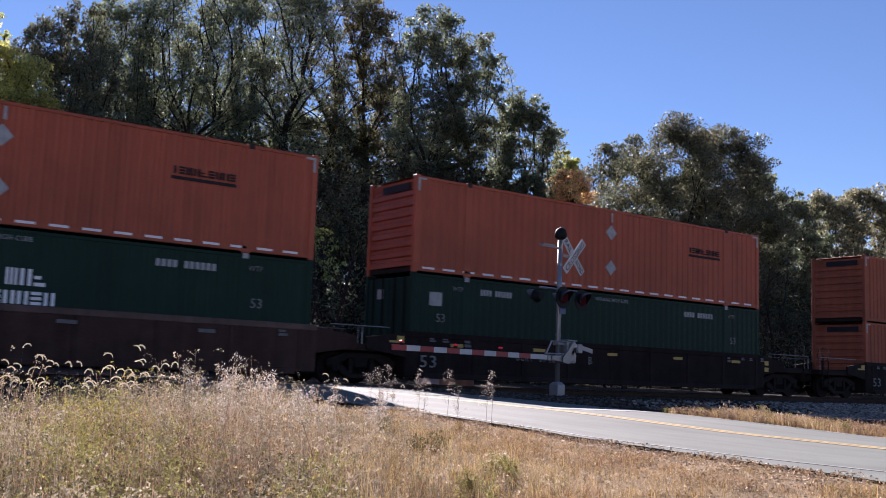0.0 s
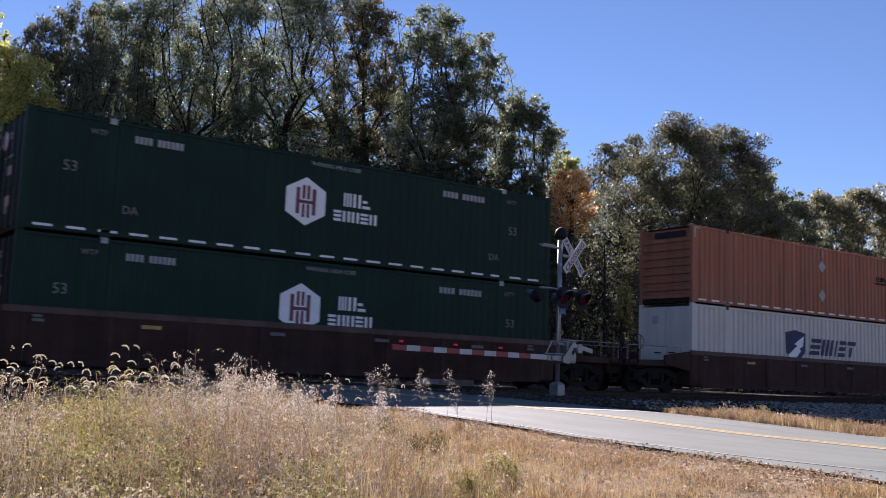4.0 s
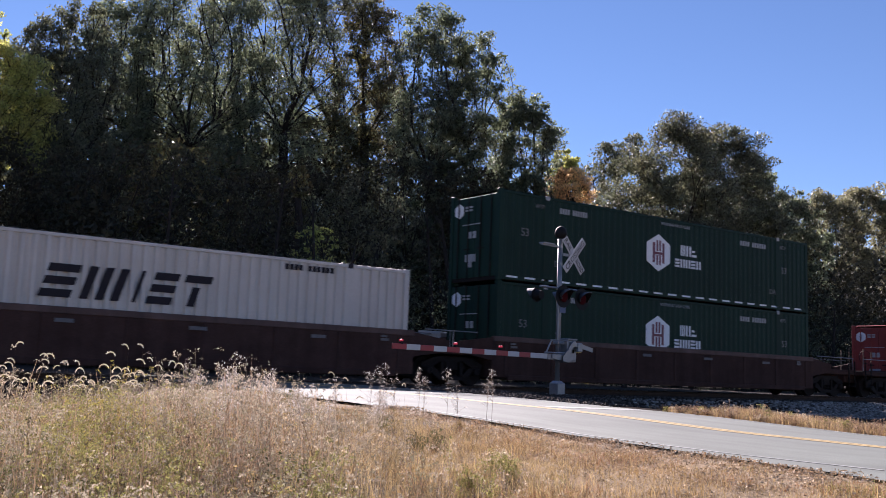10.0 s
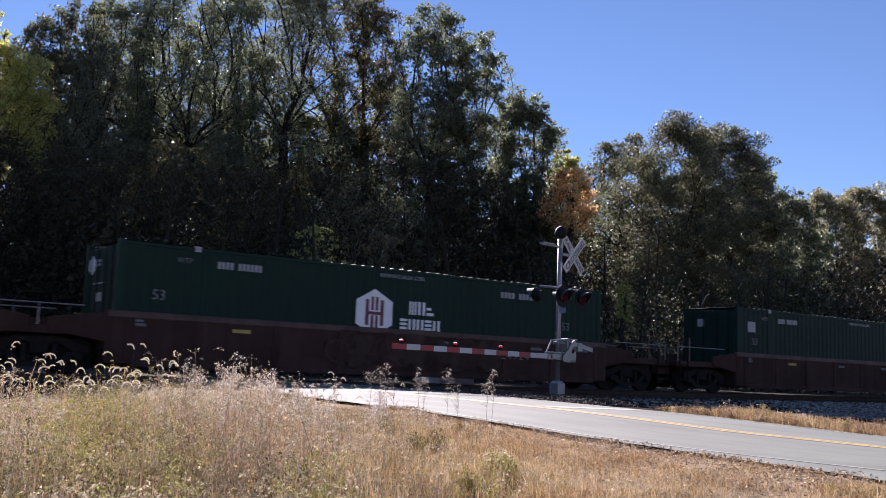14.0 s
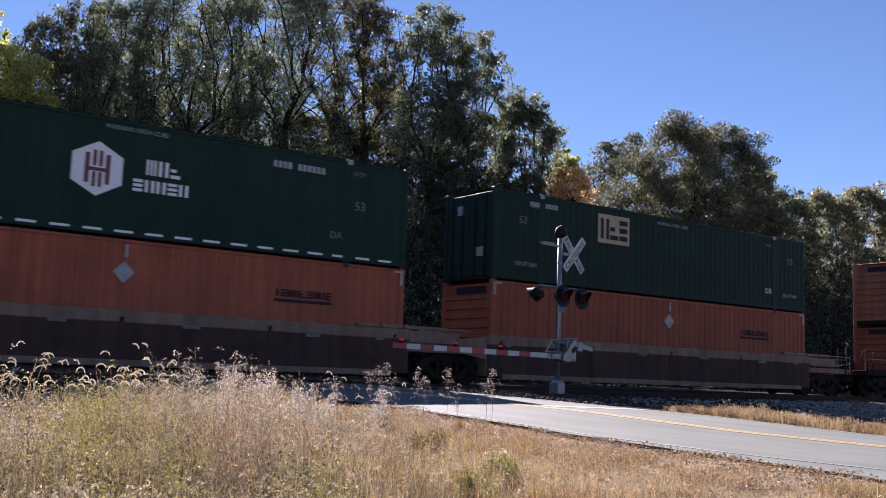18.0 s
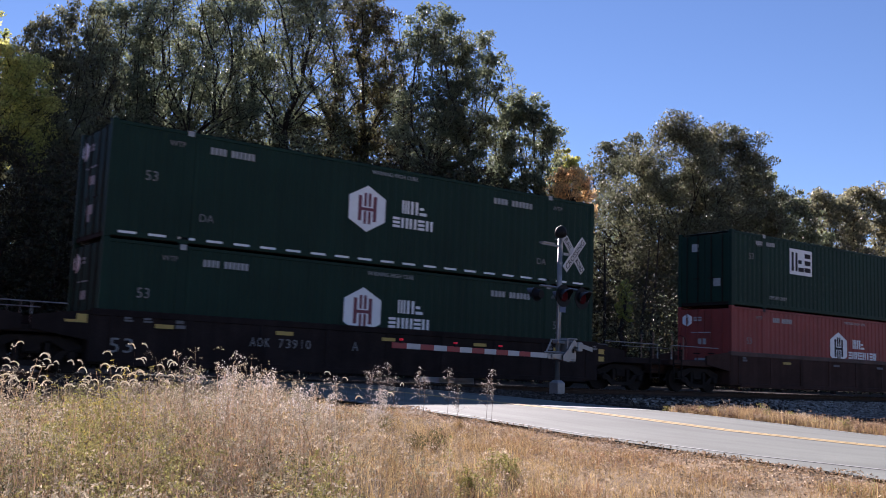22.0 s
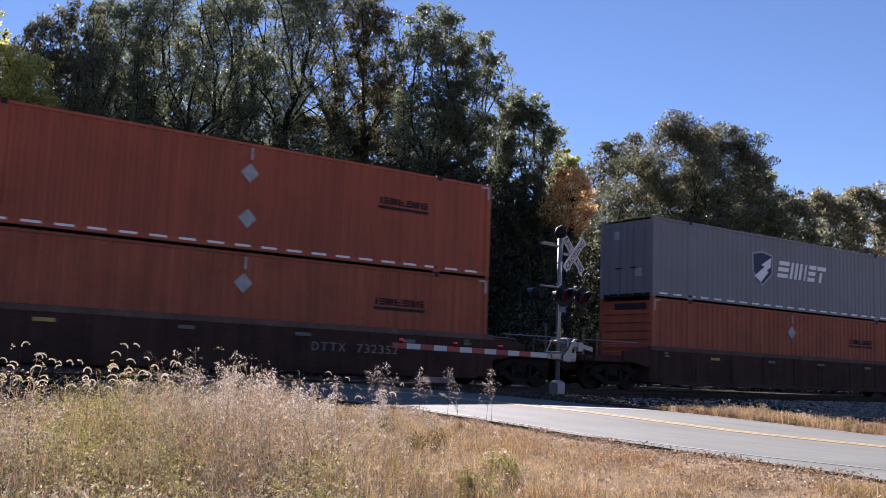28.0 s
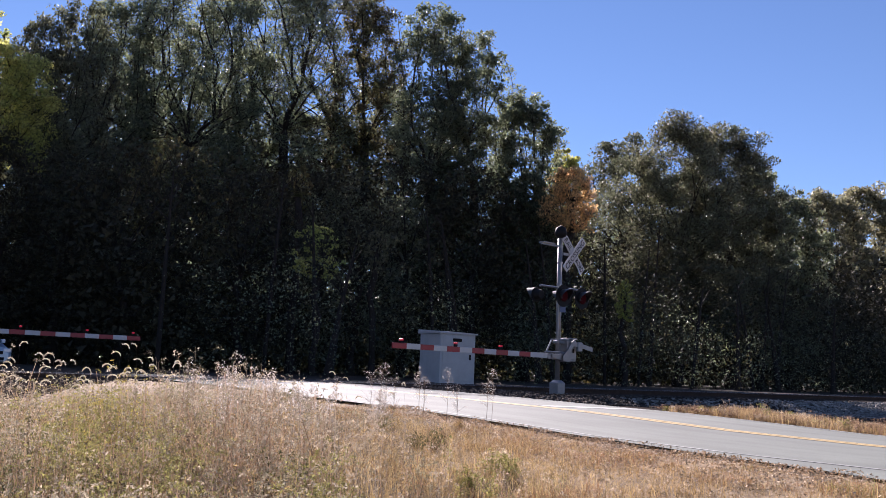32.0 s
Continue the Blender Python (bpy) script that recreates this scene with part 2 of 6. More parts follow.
# ---- mesh helpers ----
class Solid:
    """Collects boxes, rods and sheets into one mesh."""

    def __init__(self):
        self.v, self.f = [], []

    def add(self, verts, faces):
        n = len(self.v)
        self.v += [tuple(a) for a in verts]
        self.f += [tuple(i + n for i in fc) for fc in faces]
        return self

    def box(self, x0, x1, y0, y1, z0, z1, c=0.0):
        """A box, with its upright and long edges cut by c."""
        if not c:
            vs = [(x, y, z) for z in (z0, z1) for y in (y0, y1) for x in (x0, x1)]
            return self.add(vs, [(0, 2, 3, 1), (4, 5, 7, 6), (0, 1, 5, 4), (2, 6, 7, 3), (0, 4, 6, 2), (1, 3, 7, 5)])
        rings = []
        for z, k in ((z0, c), (z0 + c, 0), (z1 - c, 0), (z1, c)):
            a0, a1, b0, b1 = x0 + k, x1 - k, y0 + k, y1 - k
            rings.append([(a0 + c, b0, z), (a1 - c, b0, z), (a1, b0 + c, z), (a1, b1 - c, z), (a1 - c, b1, z), (a0 + c, b1, z), (a0, b1 - c, z), (a0, b0 + c, z)])
        return self.loft(rings)

    def loft(self, rings, closed=True, caps=True):
        n = len(rings[0])
        vs = [p for r in rings for p in r]
        fs = []
        for k in range(len(rings) - 1):
            for i in range(n if closed else n - 1):
                j = (i + 1) % n
                fs.append((k * n + i, k * n + j, (k + 1) * n + j, (k + 1) * n + i))
        if caps and closed:
            fs.append(tuple(range(n - 1, -1, -1)))
            fs.append(tuple((len(rings) - 1) * n + i for i in range(n)))
        return self.add(vs, fs)

    def tube(self, pts, radii, n=8):
        """A rod through pts with the given radii."""
        rings = []
        for k, p in enumerate(pts):
            a = Vector(pts[max(k - 1, 0)])
            b = Vector(pts[min(k + 1, len(pts) - 1)])
            d = (b - a).normalized()
            s = d.cross(Vector((0, 0, 1)) if abs(d.z) < 0.9 else Vector((1, 0, 0))).normalized()
            u = s.cross(d)
            r = radii[k] if hasattr(radii, "__len__") else radii
            rings.append([Vector(p) + (s * math.cos(q) + u * math.sin(q)) * r for q in [2 * math.pi * i / n for i in range(n)]])
        return self.loft(rings)

    def plate(self, outline, y, depth=0.012):
        """A flat sheet with the outline [(x, z)] facing -y, standing depth proud of y."""
        n = len(outline)
        vs = [(x, y - depth, z) for x, z in outline] + [(x, y, z) for x, z in outline]
        fs = [tuple(range(n))] + [(i, n + i, n + (i + 1) % n, (i + 1) % n) for i in range(n)]
        return self.add(vs, fs)

    def mesh(self, name, material, smooth=False):
        me = bpy.data.meshes.new(name)
        me.from_pydata(self.v, [], self.f)
        me.materials.append(material)
        if smooth:
            me.polygons.foreach_set("use_smooth", [True] * len(me.polygons))
        me.update()
        return me


def sheet_mesh(name, verts, quads, material):
    """A mesh from arrays of corners and of faces that all have the same number of sides."""
    me = bpy.data.meshes.new(name)
    verts = np.asarray(verts, dtype=np.float32)
    quads = np.asarray(quads, dtype=np.int32)
    me.vertices.add(len(verts))
    me.vertices.foreach_set("co", verts.ravel())
    k = quads.shape[1]
    me.loops.add(quads.size)
    me.loops.foreach_set("vertex_index", quads.ravel())
    me.polygons.add(len(quads))
    me.polygons.foreach_set("loop_start", np.arange(0, quads.size, k, dtype=np.int32))
    me.polygons.foreach_set("loop_total", np.full(len(quads), k, dtype=np.int32))
    me.materials.append(material)
    me.update(calc_edges=True)
    me.validate()
    return me


def part(name, solid, material, parent, label="", smooth=False, at=None):
    data = solid.mesh(name, material, smooth) if isinstance(solid, Solid) else solid
    ob = new(name, data)
    ob.parent = parent
    if at is not None:
        ob.matrix_local = at
    if label:
        ob["label"] = label
    return ob


def thing(name, label, category, group="", kind="", at=None):
    ob = new(name)
    ob.empty_display_size = 0.2
    if at is not None:
        ob.matrix_basis = at
    return tagged(ob, label, category, group, kind)


LETTERS = {}


def words(text, size, material, width=None):
    """A flat mesh of the words, facing -y, its lower left corner at the origin."""
    key = (text, size, material.name, width)
    if key not in LETTERS:
        cu = bpy.data.curves.new("words", "FONT")
        cu.body = text
        cu.size = size
        cu.extrude = 0.003
        cu.resolution_u = 2
        cu.materials.append(material)
        ob = bpy.data.objects.new("words", cu)
        me = bpy.data.meshes.new_from_object(ob)
        bpy.data.objects.remove(ob)
        co = np.empty(len(me.vertices) * 3, dtype=np.float32)
        me.vertices.foreach_get("co", co)
        co = co.reshape(-1, 3)
        if width and len(co):
            co[:, 0] *= width / max(co[:, 0].max(), 1e-3)
        me.vertices.foreach_set("co", np.stack([co[:, 0], -co[:, 2], co[:, 1]], 1).ravel())
        me.update()
        me.name = "words"
        LETTERS[key] = me
    return LETTERS[key]


def lettering(parent, text, x, y, z, size, wide, material, label):
    """Large stencilled characters, each a part of its own."""
    cell = wide / len(text)
    for i, ch in enumerate(text):
        if ch != " ":
            part("marking", words(ch, size, material, cell * (0.30 if ch in "1I" else 0.80)), material, parent, label, at=pose(x + (i + (0.25 if ch in "1I" else 0.0)) * cell, y, z))


# ---- ground ----
def smooth(a, b, x):
    k = min(max((x - a) / (b - a), 0.0), 1.0)
    return k * k * (3 - 2 * k)


ROAD_Y = [-80, 4, 6.3, 8.4, 10.4, 11.6, 13, 15, 16.7, 19, 21.5, 23.2, 26.6, 30, 60, 400]
ROAD_Z = [-0.50, -0.345, -0.34, -0.305, -0.225, -0.185, -0.16, -0.12, -0.085, -0.05, -0.025, -0.012, -0.012, -0.05, -0.1, -0.1]
TRACK_Y = 24.8


def road_z(y):
    return float(np.interp(y, ROAD_Y, ROAD_Z))


def road_x(y):
    """The road's middle; past the track it bears a little to one side."""
    return 10.95 - 0.123 * max(y - 24.0, 0.0)


def ground_z(x, y):
    base = -0.62 - 0.25 * smooth(5.0, 1.5, x) * smooth(14, 9, y) + 0.6 * smooth(21, 28, y)
    dx = x - road_x(y)
    reach = 4.05 + (2.6 * smooth(15.5, 18, y) if dx > 0 else 0.0)
    w_road = 1 - smooth(reach, reach + (4.0 if dx > 0 else 3.0), abs(dx))
    w_track = 1 - smooth(1.7, 5.4, abs(y - TRACK_Y))
    z = max(base, base + w_road * (road_z(y) - (0.05 if dx > -2.5 else 0.06 + 0.07 * noise.noise((x, y * 0.8, 4.0))) - base), base + w_track * (-0.20 - base))
    bumps = noise.noise((x * 0.7, y * 0.7, 0)) * 0.05 * (1 - w_road) * (1 - w_track)
    return z + bumps


def steps(*spans):
    out = []
    for a, b, n in spans:
        out += list(np.linspace(a, b, n, endpoint=False))
    return out + [spans[-1][1]]


gx = steps((-2500, -200, 6), (-200, -30, 10), (-30, -4, 22), (-4, 34, 100), (34, 80, 34), (80, 300, 14), (300, 2500, 6))
gy = steps((-2500, -200, 6), (-200, -20, 10), (-20, 2, 14), (2, 34, 90), (34, 90, 30), (90, 300, 12), (300, 2500, 6))
gv = [(x, y, ground_z(x, y)) for y in gy for x in gx]
nx = len(gx)
gq = [(j * nx + i, j * nx + i + 1, (j + 1) * nx + i + 1, (j + 1) * nx + i) for j in range(len(gy) - 1) for i in range(nx - 1)]
ground = new("ground", sheet_mesh("ground", gv, gq, SOIL))
ground.data.materials.append(MOULD)
ground.data.materials.append(BED)
ground.data.materials.append(THATCH)
# 1 and 3 are the ground darkened for shade under trees and weeds
ground.data.polygons.foreach_set("material_index", [2 if -4.3 < gy[j] - TRACK_Y < 2.3 or (12.1 < gy[j] < 21 and 13.6 < gx[i] < 60) else 1 if gy[j] > 27.0 else 3 if 3.4 < gy[j] + 1.2 * noise.noise((gx[i] * 0.9, gy[j] * 0.9, 3.0)) < 15 and -3 < gx[i] + 1.5 * noise.noise((gx[i] * 0.8, gy[j] * 0.8, 8.0)) < min(0.72 * gy[j], 7.0) else 0 for j in range(len(gy) - 1) for i in range(nx - 1)])
ground.data.polygons.foreach_set("use_smooth", [True] * len(ground.data.polygons))
tagged(ground, "dry brown earth with dead grass and leaf litter", "ground", kind="structure")


def near_side(y):
    """The offset of the road's edge on the field's side: the tarmac widens away from the crossing."""
    return float(np.interp(y, [0, 4, 5, 6.5, 8.2], [-3.9, -3.50, -3.22, -2.96, -2.78]))


def strip(a, b, lift, ys, slab=0.0):
    """A band of the road between the offsets a and b from its middle, lifted over the road's surface."""
    s = Solid()
    if callable(a):
        for y0, y1 in zip(ys[:-1], ys[1:]):
            t = strip(a(y0), b, lift, [y0, y1], slab)
            for k, y in ((0, y0), (3, y1), (4, y0), (7, y1)):
                o = a(y)
                t.v[k] = (road_x(y) + o, y, road_z(y) - 0.016 * abs(o) + lift - (slab if k > 3 else 0.0))
            s.add(t.v, t.f)
        return s
    for y0, y1 in zip(ys[:-1], ys[1:]):
        p = []
        for y, o in ((y0, a), (y0, b), (y1, b), (y1, a)):
            p.append((road_x(y) + o, y, road_z(y) - 0.016 * abs(o) + lift))
        low = [(x, y, z - slab) for x, y, z in p]
        s.add(p + low, [(0, 1, 2, 3), (4, 5, 1, 0), (6, 7, 3, 2)] if slab else [(0, 1, 2, 3)])
    return s


ys_road = steps((-80, 0, 10), (0, 23.1, 46))
ys_far = steps((26.5, 40, 14), (40, 120, 10))
road = thing("road", "sun-bleached grey two-lane asphalt road", "road", kind="structure")
for ys in (ys_road, ys_far):
    part("carriageway", strip(near_side, 0.0, 0.025, ys, 0.12), ASPHALT, road)
    part("carriageway", strip(0.0, 3.05, 0.025, ys, 0.12), ASPHALT, road)
    for o in (-0.155, 0.02):
        part("centre_line", strip(o, o + 0.135, 0.0295, ys), YELLOWLINE, road, "yellow centre line")
    for o in (-2.64, 2.78):
        part("edge_line", strip(o, o + 0.05, 0.0295, ys), WHITELINE, road, "worn white edge line")
part("stop_line", strip(0.35, 2.7, 0.0295, [12.35, 12.85]), WHITELINE, road, "white stop line before the crossing")
part("tar_joint", strip(-2.6, 2.9, 0.0290, [15.6, 15.69]), TAR, road, "dark tar-filled joint")

# ---- track ----
track = thing("railway_track", "single railway track on timber sleepers and grey ballast", "railway track", kind="structure")
prof = [(-0.07, -0.172), (0.07, -0.172), (0.07, -0.155), (0.012, -0.135), (0.012, -0.045), (0.037, -0.035), (0.037, -0.004), (0.028, 0.0), (-0.028, 0.0), (-0.037, -0.004), (-0.037, -0.035), (-0.012, -0.045), (-0.012, -0.135), (-0.07, -0.155)]
for side in (-1, 1):
    yc = TRACK_Y + side * 0.755
    s = Solid().loft([[(x, yc + py, pz) for py, pz in prof] for x in (-160, -60, 0, 60, 160, 700)])
    rail = part("rail", s, RUSTRAIL, track, "rusty steel rail")
    part("running_surface", Solid().loft([[(x, yc + py, pz) for py, pz in ((-0.026, 0.0), (0.026, 0.0), (0.022, 0.003), (-0.022, 0.003))] for x in (-160, -60, 0, 60, 160, 700)]), RAIL, rail, "polished top of the rail")
sleeper = Solid().box(-0.115, 0.115, -1.3, 1.3, -0.34, -0.175, 0.015).mesh("sleeper", TIE)
for i in range(170):
    x = -12 + i * 0.53
    if 6.4 < x < 15.6:
        continue
    part("sleeper", sleeper, TIE, track, at=pose(x, TRACK_Y + random.uniform(-0.02, 0.02), 0, 0, 0, random.uniform(-0.6, 0.6)))
# crossing panels between and beside the rails
for y0, y1 in ((23.1, 23.98), (24.12, 25.48), (25.62, 26.5)):
    for i in range(4):
        x0 = 7.0 + i * 2.05
        part("crossing_panel", Solid().box(x0, x0 + 2.03, y0, y1, -0.16, -0.006, 0.012), DARKPANEL, track, "dark level crossing panel")
# ballast stones: one mesh
rng = np.random.default_rng(4)


def stones(n, xr, yr, size, name, label, material=BALLAST):
    x = rng.uniform(*xr, n)
    y = rng.uniform(*yr, n)
    keep = ~((x > 6.6) & (x < 15.2) & (np.abs(y - TRACK_Y) < 3.4))
    x, y = x[keep], y[keep]
    z = np.array([ground_z(a, b) for a, b in zip(x, y)])
    n = len(x)
    base = np.array([(-1, -1, -.6), (1, -1, -.5), (1, 1, -.6), (-1, 1, -.5), (-.7, -.8, .7), (.8, -.6, .6), (.6, .8, .75), (-.8, .7, .6)])
    r = rng.uniform(0.6, 1.3, (n, 1, 3)) * size
    jitter = rng.uniform(0.75, 1.25, (n, 8, 3))
    a = rng.uniform(0, 6.28, n)
    v = base[None] * jitter * r
    c, s_ = np.cos(a)[:, None], np.sin(a)[:, None]
    vx = v[..., 0] * c - v[..., 1] * s_ + x[:, None]
    vy = v[..., 0] * s_ + v[..., 1] * c + y[:, None]
    vz = v[..., 2] + z[:, None] + size * 0.3
    q = np.array([(0, 3, 2, 1), (4, 5, 6, 7), (0, 1, 5, 4), (1, 2, 6, 5), (2, 3, 7, 6), (3, 0, 4, 7)])
    quads = (q[None] + (np.arange(n) * 8)[:, None, None]).reshape(-1, 4)
    ob = new(name, sheet_mesh(name, np.stack([vx, vy, vz], -1).reshape(-1, 3), quads, material))
    return tagged(ob, label, "ballast", kind="stuff")


stones(12000, (14.2, 44), (14.0, 27.2), 0.036, "ballast", "loose grey crushed-stone ballast under the track")
stones(9500, (30.5, 54), (17.0, 22.5), 0.05, "ballast", "crushed-stone ballast on the railway shoulder, coloured pale for sunlight", SUNLIT_STONE)
stones(900, (22, 30.5), (18.0, 22.3), 0.05, "ballast", "few stones on the railway shoulder, coloured pale for sunlight", SUNLIT_STONE)
stones(2500, (-6, 8), (20.5, 27.2), 0.036, "ballast", "loose grey crushed-stone ballast under the track")

# ---- the train ----
# How far the train has gone at each second.
GONE = [-294.75, -276.61, -258.39, -240.19, -221.65, -203.29, -184.87, -166.54, -148.05, -129.59, -111.11, -92.61, -74.08, -55.61, -37.09, -18.55, 0.0,
        18.5, 37.18, 55.91, 74.23, 93.0, 111.63, 130.3, 149.13, 167.75, 186.63, 205.48, 224.38, 243.38, 262.36, 281.46, 300.64]
LEN, WID, TALL = 16.154, 2.591, 2.888
LOW_Z, TOP_Z = 0.395, 3.283
MOVERS = []


def corrugated(depth, pitch=0.283):
    """One side: a folded sheet between the corner posts, facing -y."""
    s = Solid()
    x, y0 = -LEN / 2 + 0.16, -WID / 2 + 0.012
    xs = []
    while x + pitch < LEN / 2 - 0.14:
        xs += [(x, y0), (x + pitch * 0.38, y0), (x + pitch * 0.5, y0 + depth), (x + pitch * 0.88, y0 + depth)]
        x += pitch
    xs.append((LEN / 2 - 0.16, y0))
    z0, z1 = 0.17, TALL - 0.10
    s.add([(a, b, z) for z in (z0, z1) for a, b in xs], [(i, i + 1, len(xs) + i + 1, len(xs) + i) for i in range(len(xs) - 1)])
    return s


def turned(solid):
    """The same part on the opposite side."""
    t = Solid()
    t.v = [(-x, -y, z) for x, y, z in solid.v]
    t.f = list(solid.f)
    return t


HEX = [(0.0, 0.66), (0.60, 0.33), (0.60, -0.33), (0.0, -0.66), (-0.60, -0.33), (-0.60, 0.33)]


def bars(blocks, y, depth=0.012, lean=0.0):
    """Plain blocks (x0, x1, z0, z1) in place of a company's letters."""
    s = Solid()
    for x0, x1, z0, z1 in blocks:
        s.plate([(x0 + lean * z0, z0), (x1 + lean * z0, z0), (x1 + lean * z1, z1), (x0 + lean * z1, z1)], y, depth)
    return s


CUTS = (
    [(0, 0), (1, 0), (1, 0.3), (0.34, 0.3), (0.34, 0.7), (1, 0.7), (1, 1), (0, 1)],
    [(0, 0), (1, 0), (1, 1), (0.68, 1), (0.68, 0.34), (0.32, 0.34), (0.32, 1), (0, 1)],
    [(0, 0), (0.32, 0), (0.32, 0.62), (0.68, 0.62), (0.68, 0), (1, 0), (1, 1), (0, 1)],
    [(0, 0), (1, 0), (1, 0.62), (0.36, 0.62), (0.36, 1), (0, 1)],
    [(0, 0.35), (0.64, 0.35), (0.64, 0), (1, 0), (1, 1), (0, 1)],
)


STROKES = {
    "flat": [(0, 1, 0, 0.24), (0, 1, 0.38, 0.62), (0, 1, 0.76, 1)],
    "low": [(0, 1, 0, 0.22), (0, 0.6, 0.42, 0.62)],
    "one": [(0.3, 0.7, 0, 1)],
    "two": [(0, 0.34, 0, 1), (0.66, 1, 0, 1)],
    "three": [(0, 0.22, 0, 1), (0.39, 0.61, 0, 1), (0.78, 1, 0, 1)],
    "top": [(0, 1, 0.76, 1), (0.36, 0.64, 0, 0.62)],
}
RHYTHM = ("two", "flat", "two", "one", "flat", "three", "two", "low", "flat", "two")


def strokes(kind, x0, x1, z0, z1):
    """Plain bars that fill the place of one letter."""
    return [[(x0 + (x1 - x0) * u, z0 + (z1 - z0) * v) for u, v in ((a, c), (b, c), (b, d), (a, d))] for a, b, c, d in STROKES[kind]]


def letter_blocks(x0, x1, z0, z1, n, gap=0.22, seed=1):
    """n groups of plain bars with the rhythm of n letters."""
    w = (x1 - x0) / n
    return [strokes(RHYTHM[(i + seed) % 10], x0 + i * w, x0 + (i + 1) * w - w * gap, z0, z1) for i in range(n)]


def name_blocks(parent, groups, y, depth, paint, label, lean=0.0):
    """Each group of bars of a name is a part."""
    zm = groups[0][0][0][1]
    for group in groups:
        s = Solid()
        for o in group:
            s.plate([(x + lean * (z - zm), z) for x, z in o], y, depth)
        part("name_block", s, paint, parent, label)


def serial(parent, x0, x1, z0, z1, y, paint):
    w = (x1 - x0) / 11
    ob = part("serial_marking", bars([(x0 + i * w, x0 + i * w + 0.72 * w, z0, z1) for i in range(11) if i != 4], y, 0.012), paint, parent, "bars of a serial number")
    ob["kind"] = "stuff"


SHARED = {}


